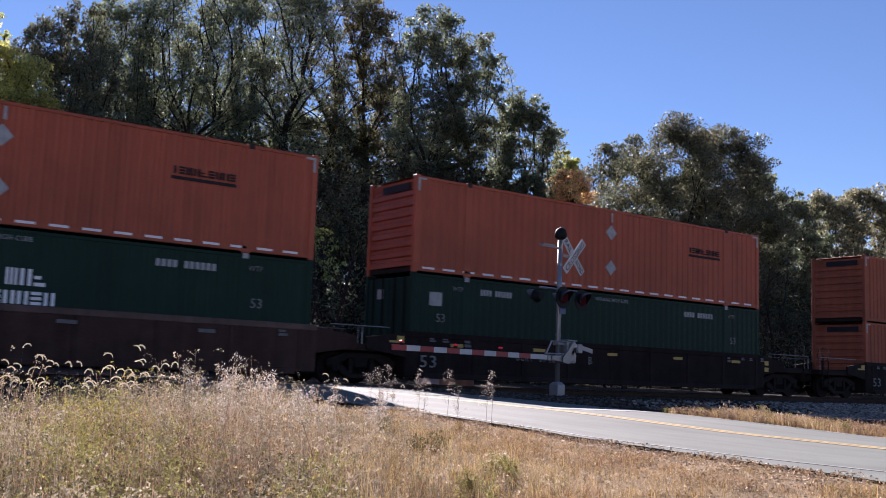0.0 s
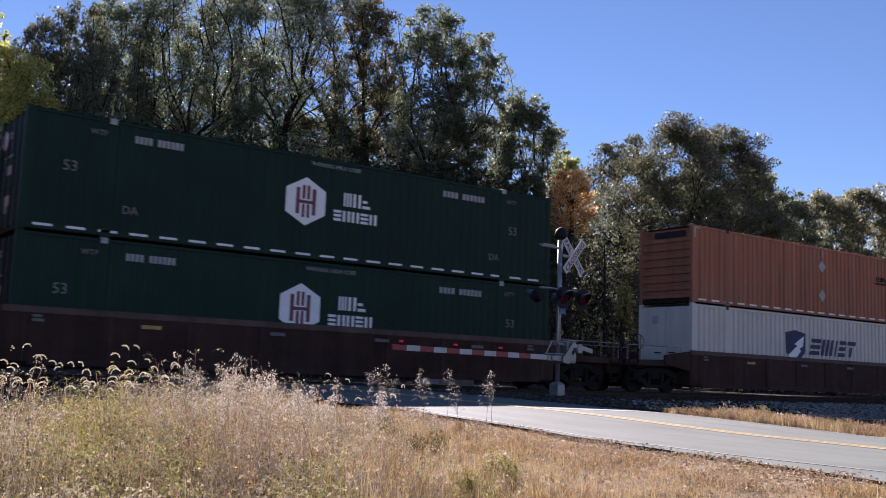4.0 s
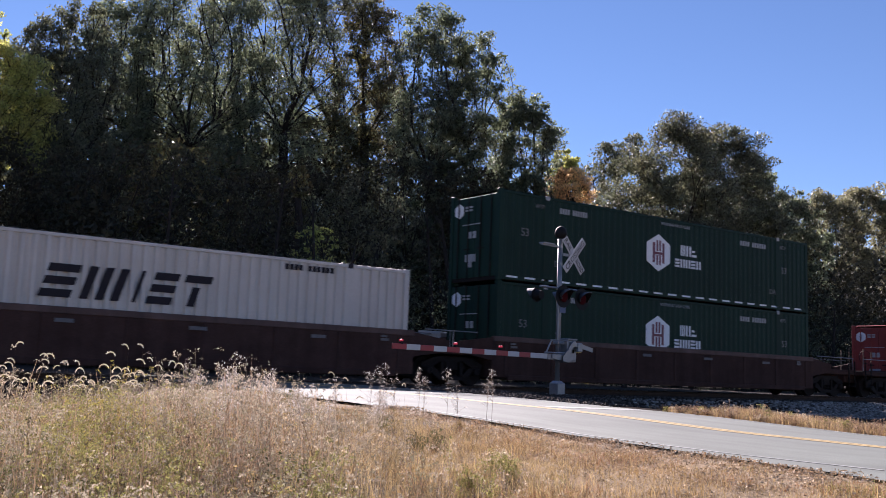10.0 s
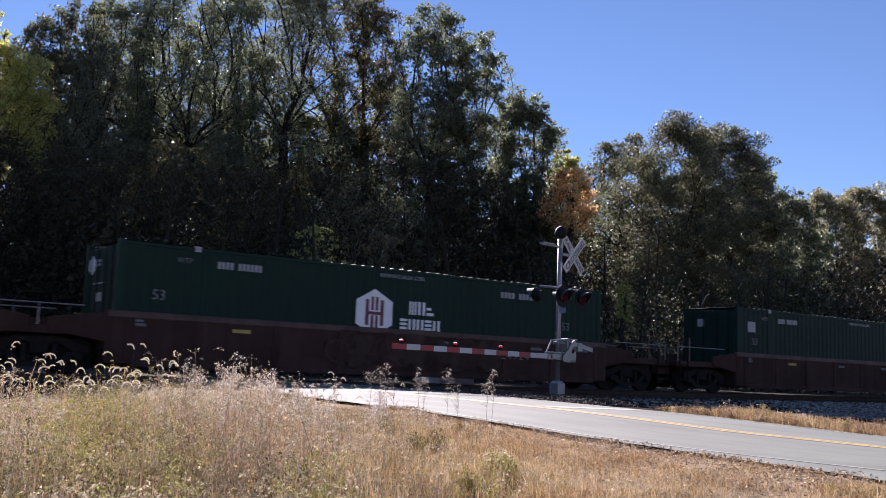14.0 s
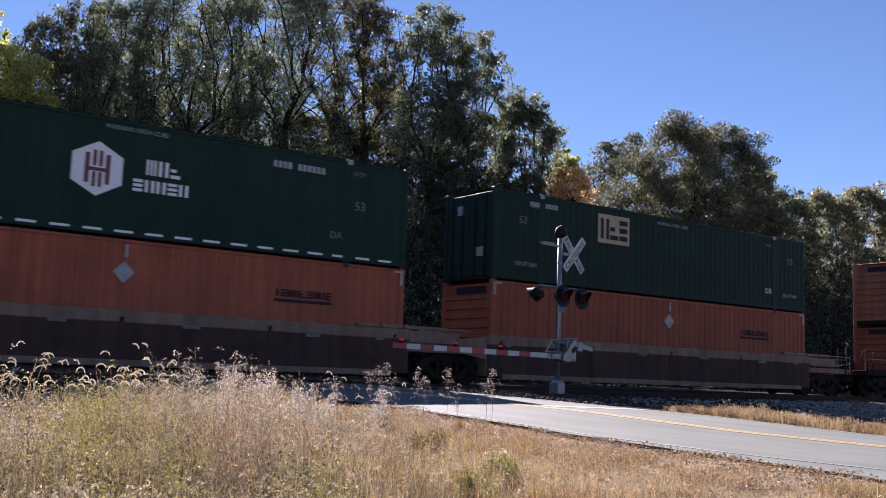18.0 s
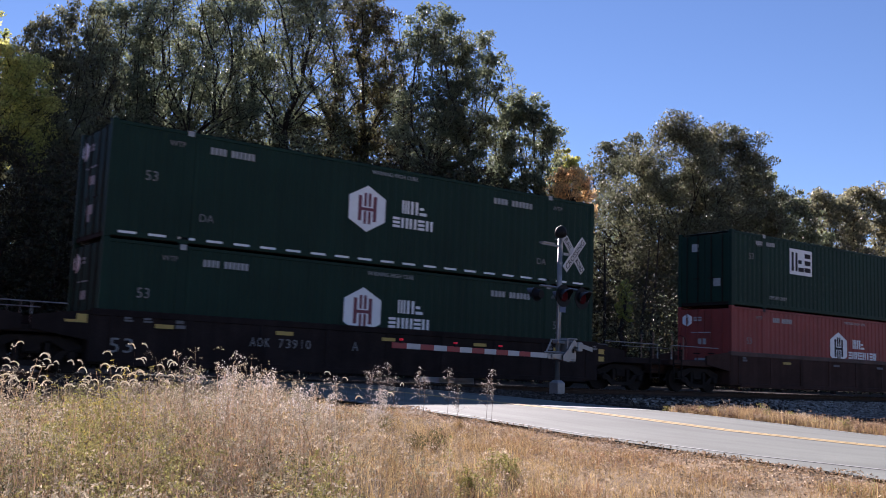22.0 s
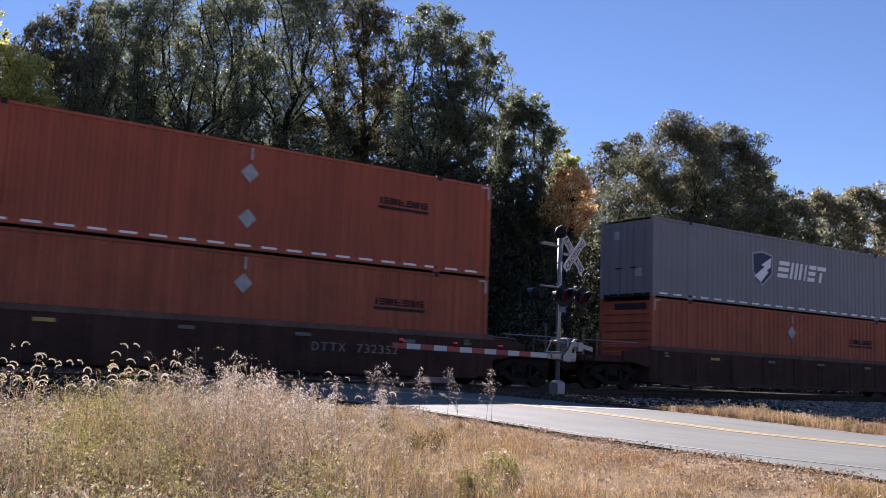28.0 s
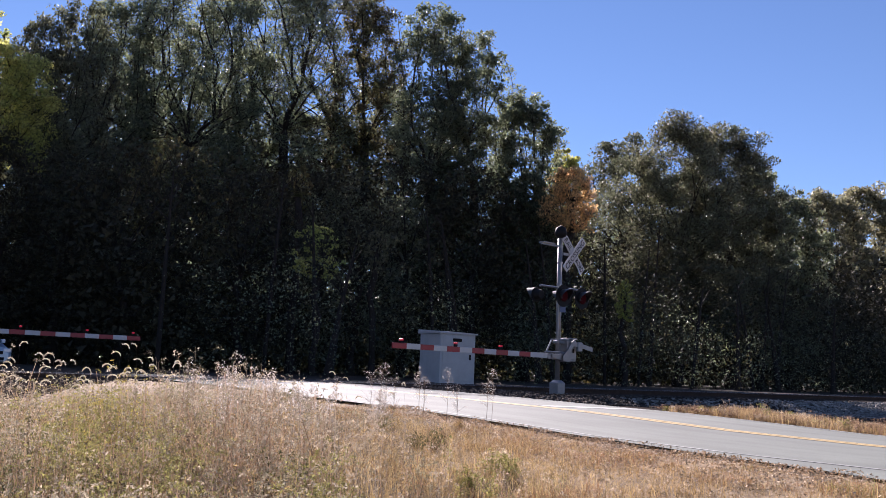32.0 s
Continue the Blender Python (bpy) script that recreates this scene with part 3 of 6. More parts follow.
def container(name, label, paint, style, reflect=True, fold=0.03):
    """A 53-foot domestic container with its origin at the middle of its floor."""
    key = (name, label)
    if key in SHARED:
        return copy_thing(SHARED[key], pose(0, 0, 0))
    c = thing(name, label, "container", "containers on the train")
    hw, hl = WID / 2, LEN / 2
    side = corrugated(fold)
    part("side_panel", side, paint, c)
    part("side_panel", turned(side), paint, c)
    roof = Solid()
    n = 100
    pr = [(-hl + 0.1 + (LEN - 0.2) * i / n, TALL - 0.030 + (0.038 if i % 2 else 0.0)) for i in range(n + 1)]
    roof.add([(x, y, z) for y in (-hw + 0.06, hw - 0.06) for x, z in pr], [(i, i + 1, n + 2 + i, n + 1 + i) for i in range(n)])
    part("roof_panel", roof, paint, c)
    part("floor", Solid().box(-hl + 0.05, hl - 0.05, -hw + 0.06, hw - 0.06, 0.03, 0.16), STEEL, c)
    for sy in (-1, 1):
        y0, y1 = sorted((sy * hw, sy * (hw - 0.075)))
        part("top_rail", Solid().box(-hl + 0.16, hl - 0.16, y0, y1, TALL - 0.12, TALL - 0.035, 0.008), paint, c)
        part("bottom_rail", Solid().box(-hl + 0.16, hl - 0.16, y0, y1, 0.045, 0.175, 0.008), paint, c)
        for sx in (-1, 1):
            x0, x1 = sorted((sx * hl, sx * (hl - 0.165)))
            part("corner_post", Solid().box(x0, x1, min(sy * hw, sy * (hw - 0.15)), max(sy * hw, sy * (hw - 0.15)), 0.0, TALL, 0.012), paint, c)
            xm = sx * 6.096
            q0, q1 = sorted((sy * (hw + 0.004), sy * (hw - 0.07)))
            post = Solid().box(xm - 0.13, xm + 0.13, q0, q1, 0.0, TALL - 0.02, 0.01)
            part("lift_post", post, paint, c)
            cast = Solid().box(xm - 0.09, xm + 0.09, min(sy * (hw + 0.008), sy * (hw - 0.05)), max(sy * (hw + 0.008), sy * (hw - 0.05)), TALL - 0.15, TALL - 0.004, 0.01)
            part("corner_casting", cast, DARKMARK if paint is not GREEN else MARK_DIM, c)
    # the end that faces the way the train goes
    if style in ("ribbed", "orange"):
        s = Solid()
        z = 0.2
        pts = []
        while z < TALL - 0.35:
            pts += [(z, 0.0), (z + 0.13, 0.0), (z + 0.17, 0.05), (z + 0.26, 0.05)]
            z += 0.30
        pts.append((TALL - 0.12, 0.0))
        s.add([(-hl + 0.03 + d, y, z) for y in (-hw + 0.15, hw - 0.15) for z, d in pts], [(i, len(pts) + i, len(pts) + i + 1, i + 1) for i in range(len(pts) - 1)])
        part("ribbed_end", s, paint, c)
        part("top_recess", Solid().box(-hl + 0.012, -hl + 0.03, -0.95, 0.55, TALL - 0.42, TALL - 0.20, 0.004), DARKMARK, c)
    else:
        for sy in (-1, 1):
            y0, y1 = sorted((sy * 0.01, sy * (hw - 0.15)))
            d = part("door", Solid().box(-hl + 0.035, -hl + 0.08, y0, y1, 0.15, TALL - 0.12, 0.01), paint, c)
            for k in (0.32, 0.85):
                yy = sy * k
                part("lock_rod", Solid().tube([(-hl + 0.01, yy, 0.1), (-hl + 0.01, yy, TALL - 0.1)], 0.02, 6), paint if paint is not GREEN else STEEL, d)
            part("door_handle", Solid().box(-hl - 0.012, -hl + 0.012, sy * 0.35 - 0.16, sy * 0.35 + 0.16, 1.05, 1.09), STEEL, d)
        if style.startswith("six_sided"):
            def on_door(points, material, label):
                """A thin plate on the doors with the outline [(y, z)]."""
                n = len(points)
                sheet = Solid().add([(x, y, z) for x in (-hl + 0.020, -hl + 0.036) for y, z in points], [tuple(range(n))] + [(i, (i + 1) % n, n + (i + 1) % n, n + i) for i in range(n)])
                part("door_marking", sheet, material, c, label)
            on_door([(0.84 - 0.23 * x / 0.6, 2.36 + 0.25 * z / 0.66) for x, z in HEX], MARK, "white six-sided emblem on the doors")
            on_door([(0.84 - y, 2.36 + z) for y, z in ((-0.06, -0.12), (0.06, -0.12), (0.06, 0.12), (-0.06, 0.12))], MAROON if style == "six_sided" else DARKMARK, "dark bar on the door emblem")
            for z in (2.32, 2.42):
                on_door([(0.52, z), (0.14, z), (0.14, z + 0.06), (0.52, z + 0.06)], MARK_DIM, "pale bar of small writing")
            on_door([(0.66, 1.86), (-0.30, 1.86), (-0.30, 1.89), (0.66, 1.89)], MARK_DIM, "pale line of small writing")
            for y in (0.30, 0.08):
                on_door([(y, 1.42), (y - 0.15, 1.42), (y - 0.15, 1.64), (y, 1.64)], MARK_DIM, "pale size figure")
            on_door([(0.46, 0.66), (-0.08, 0.66), (-0.08, 0.90), (0.46, 0.90)], MARK_DIM, "pale notice plate")
            on_door([(0.28, 0.48), (0.10, 0.48), (0.10, 0.655), (0.28, 0.655)], MARK_DIM, "pale notice plate")
        elif style != "slant_name":
            part("notice", Solid().box(-hl + 0.022, -hl + 0.034, -0.75, -0.42, 0.75, 1.05), MARK_DIM, c, "pale notice plate")
            part("door_emblem", Solid().box(-hl + 0.022, -hl + 0.034, 0.30, 0.62, 2.15, 2.45), MARK_DIM, c, "pale emblem plate")
    part("far_end", Solid().box(hl - 0.07, hl - 0.02, -hw + 0.15, hw - 0.15, 0.15, TALL - 0.1, 0.01), paint, c)
    yf = -hw + 0.010
    if reflect:
        s = Solid()
        k = -7.75
        while k < 7.8:
            s.plate([(k, 0.115), (k + 0.44, 0.115), (k + 0.44, 0.175), (k, 0.175)], -hw, 0.004)
            k += 0.745
        r = part("reflective_tape", s, MARK, c, "row of white reflective strips")
        r["kind"] = "stuff"
    if style == "orange":
        for dz, used in ((2.06, True), (0.86, reflect)):
            if used:
                part("diamond_placard", Solid().plate([(0, dz + 0.26), (0.26, dz), (0, dz - 0.26), (-0.26, dz)], yf, 0.014), MARK_DIM, c, "pale diamond placard holder")
        part("tick_mark", Solid().plate([(0.0, 2.42), (0.07, 2.42), (0.07, 2.74), (0.0, 2.74)], yf, 0.014), MARK_DIM, c)
        part("corner_mark", Solid().plate([(7.92, 2.40), (8.00, 2.40), (8.00, 2.80), (7.70, 2.80), (7.70, 2.74), (7.92, 2.74)], -hw, 0.006), MARK_DIM, c, "white corner bracket mark")
        part("corner_mark", Solid().plate([(-8.00, 2.40), (-7.92, 2.40), (-7.92, 2.74), (-7.70, 2.74), (-7.70, 2.80), (-8.00, 2.80)], -hw, 0.006), MARK_DIM, c, "white corner bracket mark")
        name_blocks(c, letter_blocks(3.98, 5.72, 1.80, 1.99, 9, 0.15, 3), yf, 0.014, DARKMARK, "dark block of a company name")
        part("underline", bars([(3.98, 5.72, 1.66, 1.74)], yf, 0.014), DARKMARK, c, "dark line under the company name")
    if style in ("six_sided", "six_sided_red"):
        hx = -0.82 if style == "six_sided" else -1.12
        em = part("emblem", Solid().plate([(hx + x, 1.58 + z) for x, z in HEX], yf, 0.012), MARK, c, "white six-sided emblem")
        ink = MAROON if style == "six_sided" else DARKMARK
        h = [(hx - 0.30, hx - 0.19, 1.22, 1.94), (hx - 0.115, hx - 0.03, 1.64, 2.02), (hx + 0.03, hx + 0.115, 1.64, 2.02), (hx + 0.19, hx + 0.30, 1.22, 1.94),
             (hx - 0.115, hx - 0.03, 1.14, 1.50), (hx + 0.03, hx + 0.115, 1.14, 1.50), (hx - 0.19, hx + 0.19, 1.515, 1.605)]
        for piece in h:
            part("emblem_bar", bars([piece], yf, 0.020), ink, em, "dark bar on the emblem")
        tx = 0.06 if style == "six_sided" else -0.38
        name_blocks(c, letter_blocks(tx + 0.30, tx + 1.22, 1.60, 1.98, 3, 0.2, 5), yf, 0.014, MARK, "white block of a company name")
        name_blocks(c, letter_blocks(tx, tx + (1.45 if style == "six_sided" else 2.1), 1.17, 1.47, 5 if style == "six_sided" else 8, 0.2, 8), yf, 0.014, MARK, "white block of a company name")
    if style in ("six_sided", "six_sided_red", "plaingreen"):
        for x, z, txt, sz in ((-7.20, 1.48, "53", 0.36), (6.30, 1.48, "53", 0.36), (-5.75, 0.62, "DA", 0.28), (5.55, 0.62, "DA", 0.28), (-6.62, 2.44, "WTP", 0.19), (6.20, 2.44, "WTP", 0.19)):
            part("marking", words(txt, sz, STENCIL), STENCIL, c, "worn white stencilled marking", at=pose(x, yf - 0.008, z))
        for wx, wt, ww in ((-0.7, "WARNING", 0.70), (0.06, "HIGH", 0.36), (0.48, "CUBE", 0.38)):
            part("warning", words(wt, 0.16, MARK_DIM, ww), MARK_DIM, c, "white warning word", at=pose(wx, yf - 0.008, 2.60))
        serial(c, -5.55, -4.30, 2.38, 2.56, yf, MARK_DIM)
        serial(c, 3.75, 5.35, 2.34, 2.52, yf, MARK_DIM)
    if style == "plaingreen":
        part("square_emblem", Solid().plate([(-7.45, 1.95), (-7.0, 1.95), (-7.0, 2.35), (-7.45, 2.35)], yf, 0.012), MARK_DIM, c, "small pale square plate")
    if style == "slant_name":
        blocks = [strokes(k, a, b, 1.37, 2.15) for (a, b), k in zip(((-2.1, -1.38), (-1.18, -0.25), (-0.02, 0.22), (0.40, 1.02), (1.18, 1.88)), ("flat", "three", "one", "flat", "top"))]
        name_blocks(c, blocks, yf, 0.012, DARKMARK, "dark slanted block of a company name", 0.3)
        serial(c, 4.1, 5.6, 2.55, 2.70, yf, DARKMARK)
    if style in ("shield_white", "shield_grey"):
        ink, rim = (NAVY, NAVY) if style == "shield_white" else (MARK_DIM, MARK_DIM)
        sh = [(-2.52, 2.12), (-1.87, 2.24), (-1.20, 2.12), (-1.24, 1.35), (-1.87, 0.86), (-2.48, 1.35)]
        part("shield", Solid().plate(sh, yf, 0.010), rim, c, "shield emblem")
        part("shield_field", Solid().plate([(-1.87 + (x + 1.87) * 0.88, 1.6 + (z - 1.6) * 0.88) for x, z in sh], yf, 0.015), NAVY, c)
        part("shield_band", Solid().plate([(-2.38, 1.22), (-1.75, 1.62), (-1.95, 1.68), (-1.32, 2.02), (-1.38, 1.62), (-1.62, 1.50), (-1.52, 1.42), (-1.98, 1.02)], yf, 0.020), MARK, c, "white slanting band")
        blocks = [strokes(k, a, b, 1.30, 1.96) for (a, b), k in zip(((-0.95, -0.28), (-0.15, 0.60), (0.72, 0.95), (1.05, 1.52), (1.62, 2.2)), ("flat", "three", "one", "flat", "top"))]
        name_blocks(c, blocks, yf, 0.014, MARK if style == "shield_grey" else NAVY, "slanted block of a company name", 0.28)
    if style == "purple_panel":
        part("panel", Solid().plate([(-5.66, 1.33), (-1.9, 1.33), (-1.9, 2.24), (-5.66, 2.24)], yf, 0.012), PURPLE, c, "dark purple company panel")
        name_blocks(c, letter_blocks(-5.45, -4.72, 1.58, 1.98, 3, 0.15, 2), yf, 0.020, MARK, "white block of a company name")
        name_blocks(c, letter_blocks(-4.70, -4.15, 1.58, 1.90, 2, 0.15, 9), yf, 0.020, ORANGEMARK, "orange block of a company name")
        name_blocks(c, letter_blocks(-3.95, -2.2, 1.60, 1.86, 10, 0.35, 4), yf, 0.020, MARK_DIM, "white block of a company name")
        part("end_panel", Solid().box(-hl - 0.016, -hl + 0.034, -1.08, 1.08, 2.12, 2.66, 0.004), PURPLE, c, "dark purple company panel")
    if style in ("square_panel", "square_panel_old"):
        a, b, z0, z1 = (-4.44, -2.95, 1.5, 2.53) if style == "square_panel" else (-3.58, -2.08, 1.62, 2.60)
        part("panel", Solid().plate([(a, z0), (b, z0), (b, z1), (a, z1)], yf, 0.012), MARK if style == "square_panel" else CREAM, c, "square company panel")
        blk = letter_blocks(a + 0.12, b - 0.05, z0 + 0.14, z1 - 0.14, 3, 0.12, 6)
        name_blocks(c, blk, yf, 0.020, DARKMARK, "dark block of a company name")
        for x, z, ww in ((-5.80, 0.38, 1.16), (4.6, 0.34, 1.18)) if style == "square_panel" else ((-7.2, 0.5, 0.95), (6.62, 0.52, 0.95)):
            part("marking", words("TOP LIFT ONLY", 0.20, MARK_DIM, ww), MARK_DIM, c, "white words", at=pose(x, yf - 0.008, z))
        for x, z, txt, sz in ((-7.05, 1.85, "53", 0.34), (6.95, 1.85, "53", 0.36), (-6.55, 2.38, "WTP", 0.17), (6.25 if style == "square_panel" else 5.57, 2.42, "WTP", 0.17)):
            part("marking", words(txt, sz, STENCIL), STENCIL, c, "worn white stencilled marking", at=pose(x, yf - 0.008, z))
        if style == "square_panel_old":
            part("marking", words("DR", 0.30, MARK), MARK, c, "white stencilled marking", at=pose(5.52, yf - 0.008, 0.60))
            for wx, wt, ww in ((-0.66, "WARNING", 0.70), (0.14, "HIGH", 0.36), (0.58, "CUBE", 0.38)):
                part("warning", words(wt, 0.17, MARK_DIM, ww), MARK_DIM, c, "white warning word", at=pose(wx, yf - 0.008, 2.56))
        else:
            serial(c, 4.25, 5.45, 2.28, 2.44, yf, MARK_DIM)
        serial(c, -6.6, -5.4, 2.45, 2.6, yf, MARK_DIM)
    SHARED[key] = c
    return c


def O(): return container("orange_container", "orange corrugated 53-foot container with pale diamond placards", ORANGE, "orange")
def OL(): return container("orange_container", "orange 53-foot container carried low in the well", ORANGE_DULL, "orange", False)
def OF(): return container("faded_orange_container", "faded orange 53-foot container streaked with wear", ORANGE_OLD, "orange", True, 0.04)
def OG(): return container("faded_orange_container", "faded orange 53-foot container with a plain lower rail", ORANGE_OLD, "orange", False, 0.03)
def HG(): return container("green_container", "dark green 53-foot container with a white six-sided emblem", GREEN, "six_sided", True, 0.02)
def HL(): return container("green_container", "dark green 53-foot container with white emblem, carried low", GREEN, "six_sided", False, 0.02)
def HR(): return container("red_container", "brick red 53-foot container with a white six-sided emblem", RED, "six_sided_red", False, 0.02)
def PG(): return container("green_container", "plain dark green 53-foot container with stencilled numbers", GREEN, "plaingreen", False, 0.02)
def SW(): return container("white_container", "white corrugated 53-foot container with a dark slanted company name", WHITE, "slant_name", False, 0.065)
def SH(): return container("white_container", "white corrugated 53-foot container with a dark shield emblem", WHITE, "shield_white", False, 0.055)
def SG(): return container("grey_container", "slate grey 53-foot container with a shield emblem", GREY, "shield_grey", True, 0.02)
def FX(): return container("pale_grey_container", "pale grey 53-foot container with a dark purple panel", PALE, "purple_panel", False, 0.03)
def EM(): return container("green_container", "dark green 53-foot container with a white square panel", GREEN, "square_panel", False, 0.02)
def EO(): return container("green_container", "dark green 53-foot container with a worn cream panel", GREEN, "square_panel_old", False, 0.02)


WHEEL = Solid().tube([(0, -0.07, 0), (0, -0.045, 0), (0, 0.045, 0), (0, 0.07, 0)], [0.42, 0.43, 0.43, 0.46], 20).mesh("wheel", STEEL)


SPRING = Solid().tube([(0.055 * math.cos(k * 1.57), 0.055 * math.sin(k * 1.57), k * 0.027) for k in range(13)], 0.018, 4).mesh("spring", STEEL)
AXLEBOX = Solid().box(-0.16, 0.16, -0.07, 0.07, -0.02, 0.18, 0.02).tube([(0, -0.16, 0), (0, -0.13, 0), (0, 0.12, 0)], [0.09, 0.12, 0.12], 12).mesh("axle_box", STEEL)


def truck(car, x):
    """A two-axle truck under the car at x."""
    t = part("truck", Solid().box(x - 0.22, x + 0.22, -1.05, 1.05, 0.46, 0.78, 0.03), STEEL, car, "dark cast-steel truck")
    for sy in (-1, 1):
        s = Solid()
        y = sy * 1.0
        top = [(-1.12, 0.66), (-1.12, 0.50), (-0.70, 0.56), (-0.45, 0.70), (0.45, 0.70), (0.70, 0.56), (1.12, 0.50), (1.12, 0.66), (0.55, 0.86), (-0.55, 0.86)]
        low = [(-0.80, 0.52), (-0.66, 0.30), (-0.42, 0.16), (0.42, 0.16), (0.66, 0.30), (0.80, 0.52), (0.62, 0.52), (0.36, 0.28), (-0.36, 0.28), (-0.62, 0.52)]
        s.plate([(x + a, b) for a, b in top], y + 0.06, 0.12).plate([(x + a, b) for a, b in low], y + 0.06, 0.12)
        for ax in (-0.34, 0.34):
            s.box(x + ax - 0.06, x + ax + 0.06, y - 0.06, y + 0.06, 0.26, 0.74)
        part("side_frame", s, STEEL, t)
        for ax in (-0.16, 0.0, 0.16):
            part("spring", SPRING, STEEL, t, at=pose(x + ax, y, 0.28))
        for ax in (-0.88, 0.88):
            part("axle_box", AXLEBOX, STEEL, t, at=pose(x + ax, y, 0.43))
        for ax in (-0.88, 0.88):
            w = part("wheel", WHEEL, STEEL, t, at=pose(x + ax, sy * 0.755, 0.43))
    return t


def well_car(style, first, last, number=()):
    """One unit of a well car; trucks stand under its ends."""
    paint = {"brown": BROWNCAR, "black": BLACKCAR, "tan": TANCAR}[style]
    words_ = {"brown": "rust-brown steel well car", "black": "black steel well car with yellow labels", "tan": "tan steel well car with upright ribs"}[style]
    c = thing("well_car", words_ + " low on the rails", "well car", "well cars of the train")
    half, hw = 8.25, 1.38
    top = 1.55
    for sy in (-1, 1):
        y0, y1 = sorted((sy * hw, sy * (hw - 0.09)))
        yo = sy * (hw + 0.03)
        sill = part("side_sill", Solid().box(-half, half, y0, y1, 0.30, top - 0.1, 0.01), paint if style != "tan" else TANPANEL, c)
        a, b = sorted((yo, sy * (hw - 0.10)))
        part("top_chord", Solid().box(-half, half, a, b, top - (0.30 if style == "tan" else 0.17), top, 0.02), CHORD if style == "brown" else paint, sill)
        part("bottom_chord", Solid().box(-half + 0.6, half - 0.6, a, b, 0.22, 0.38, 0.02), paint, sill)
        n = 5 if style == "tan" else 9
        for i in range(n):
            x = -half + 0.5 + i * (2 * half - 1.0) / (n - 1)
            part("rib", Solid().box(x - 0.06, x + 0.06, a, b, 0.36, top - 0.15, 0.01), paint if style != "tan" else TANPANEL, sill)
    part("well_floor", Solid().box(-half, half, -hw + 0.1, hw - 0.1, 0.25, 0.385), STEEL, c)
    for sx in (-1, 1):
        e = 1.64 if (sx < 0 and not first) or (sx > 0 and not last) else 3.2
        x0, x1 = sorted((sx * half, sx * (half + e)))
        pl = part("end_platform", Solid().box(x0, x1, -1.28, 1.28, 0.92, 1.12, 0.02), paint, c)
        xb0, xb1 = sorted((sx * (half - 0.35), sx * (half + 0.02)))
        part("bulkhead", Solid().box(xb0 if sx < 0 else half - 0.05, xb1 if sx > 0 else -half + 0.05, -hw + 0.02, hw - 0.02, 0.3, 1.2, 0.02), paint, c)
        part("end_sill", Solid().box(x0, x1, -0.4, 0.4, 0.62, 0.94, 0.02), paint, pl)
        for sy in (-1, 1):
            g0, g1 = sorted((sx * half, sx * (half + min(e, 1.5))))
            y0, y1 = sorted((sy * 1.36, sy * 1.26))
            s = Solid().add([(sx * half, y0, 1.5), (sx * (half + 1.3), y0, 1.32), (sx * (half + 1.3), y0, 1.0), (sx * half, y0, 0.8),
                             (sx * half, y1, 1.5), (sx * (half + 1.3), y1, 1.32), (sx * (half + 1.3), y1, 1.0), (sx * half, y1, 0.8)],
                            [(0, 1, 2, 3), (7, 6, 5, 4), (0, 4, 5, 1), (1, 5, 6, 2), (2, 6, 7, 3), (3, 7, 4, 0)])
            if style == "tan" and sx > 0:
                b0, b1 = sorted((sy * 1.41, sy * 1.28))
                s = Solid().box(half, half + 1.8, b0, b1, 1.18, 1.52, 0.015)
                if sy < 0:
                    for k in range(4):
                        part("walkway_plate", Solid().box(6.5 + 0.78 * k, 7.22 + 0.78 * k, -1.43, -1.20, 1.555, 1.66, 0.012), TANCAR, c, "pale worn walkway plate")
            part("side_gusset", s, paint, pl)
            rail = Solid()
            xe = sx * (half + e - 0.12)
            rail.tube([(xe, sy * 1.22, 1.1), (xe, sy * 1.22, 1.62), (sx * (half + 0.5), sy * 1.22, 1.62)], 0.018, 6)
            part("grab_rail", rail, GALV, pl)
        if e > 2:
            st = Solid()
            for k in range(3):
                st.box(sx * (half + e - 0.35) - 0.22, sx * (half + e - 0.35) + 0.22, -1.33, -1.29, 0.45 + 0.26 * k, 0.48 + 0.26 * k)
            st.box(sx * (half + e - 0.35) - 0.23, sx * (half + e - 0.35) - 0.20, -1.33, -1.29, 0.4, 1.5)
            st.box(sx * (half + e - 0.35) + 0.20, sx * (half + e - 0.35) + 0.23, -1.33, -1.29, 0.4, 1.5)
            part("ladder", st, STEEL, pl)
            part("coupler", Solid().box(*sorted((sx * (half + e), sx * (half + e + 0.38))), -0.14, 0.14, 0.70, 0.95, 0.03), STEEL, pl)
            bw = Solid()
            ring = [(sx * (half + 1.9) , -0.6 + 0.28 * math.cos(q), 1.75 + 0.28 * math.sin(q)) for q in [k * math.pi / 8 for k in range(17)]]
            bw.tube(ring, 0.014, 5).tube([(sx * (half + 1.9), -0.6, 1.1), (sx * (half + 1.9), -0.6, 1.75)], 0.03, 6)
            part("brake_wheel", bw, STEEL, pl)
            for k, (px, top_z) in enumerate(((2.35, 1.95), (2.95, 2.05))):
                part("end_post", Solid().box(sx * (half + px) - 0.016, sx * (half + px) + 0.016, -1.15, -1.12, 1.10, top_z, 0.006), TANCAR, pl)
            truck(c, sx * (half + 1.45))
        elif sx > 0:
            truck(c, sx * (half + 1.64))
    y = -hw - 0.045
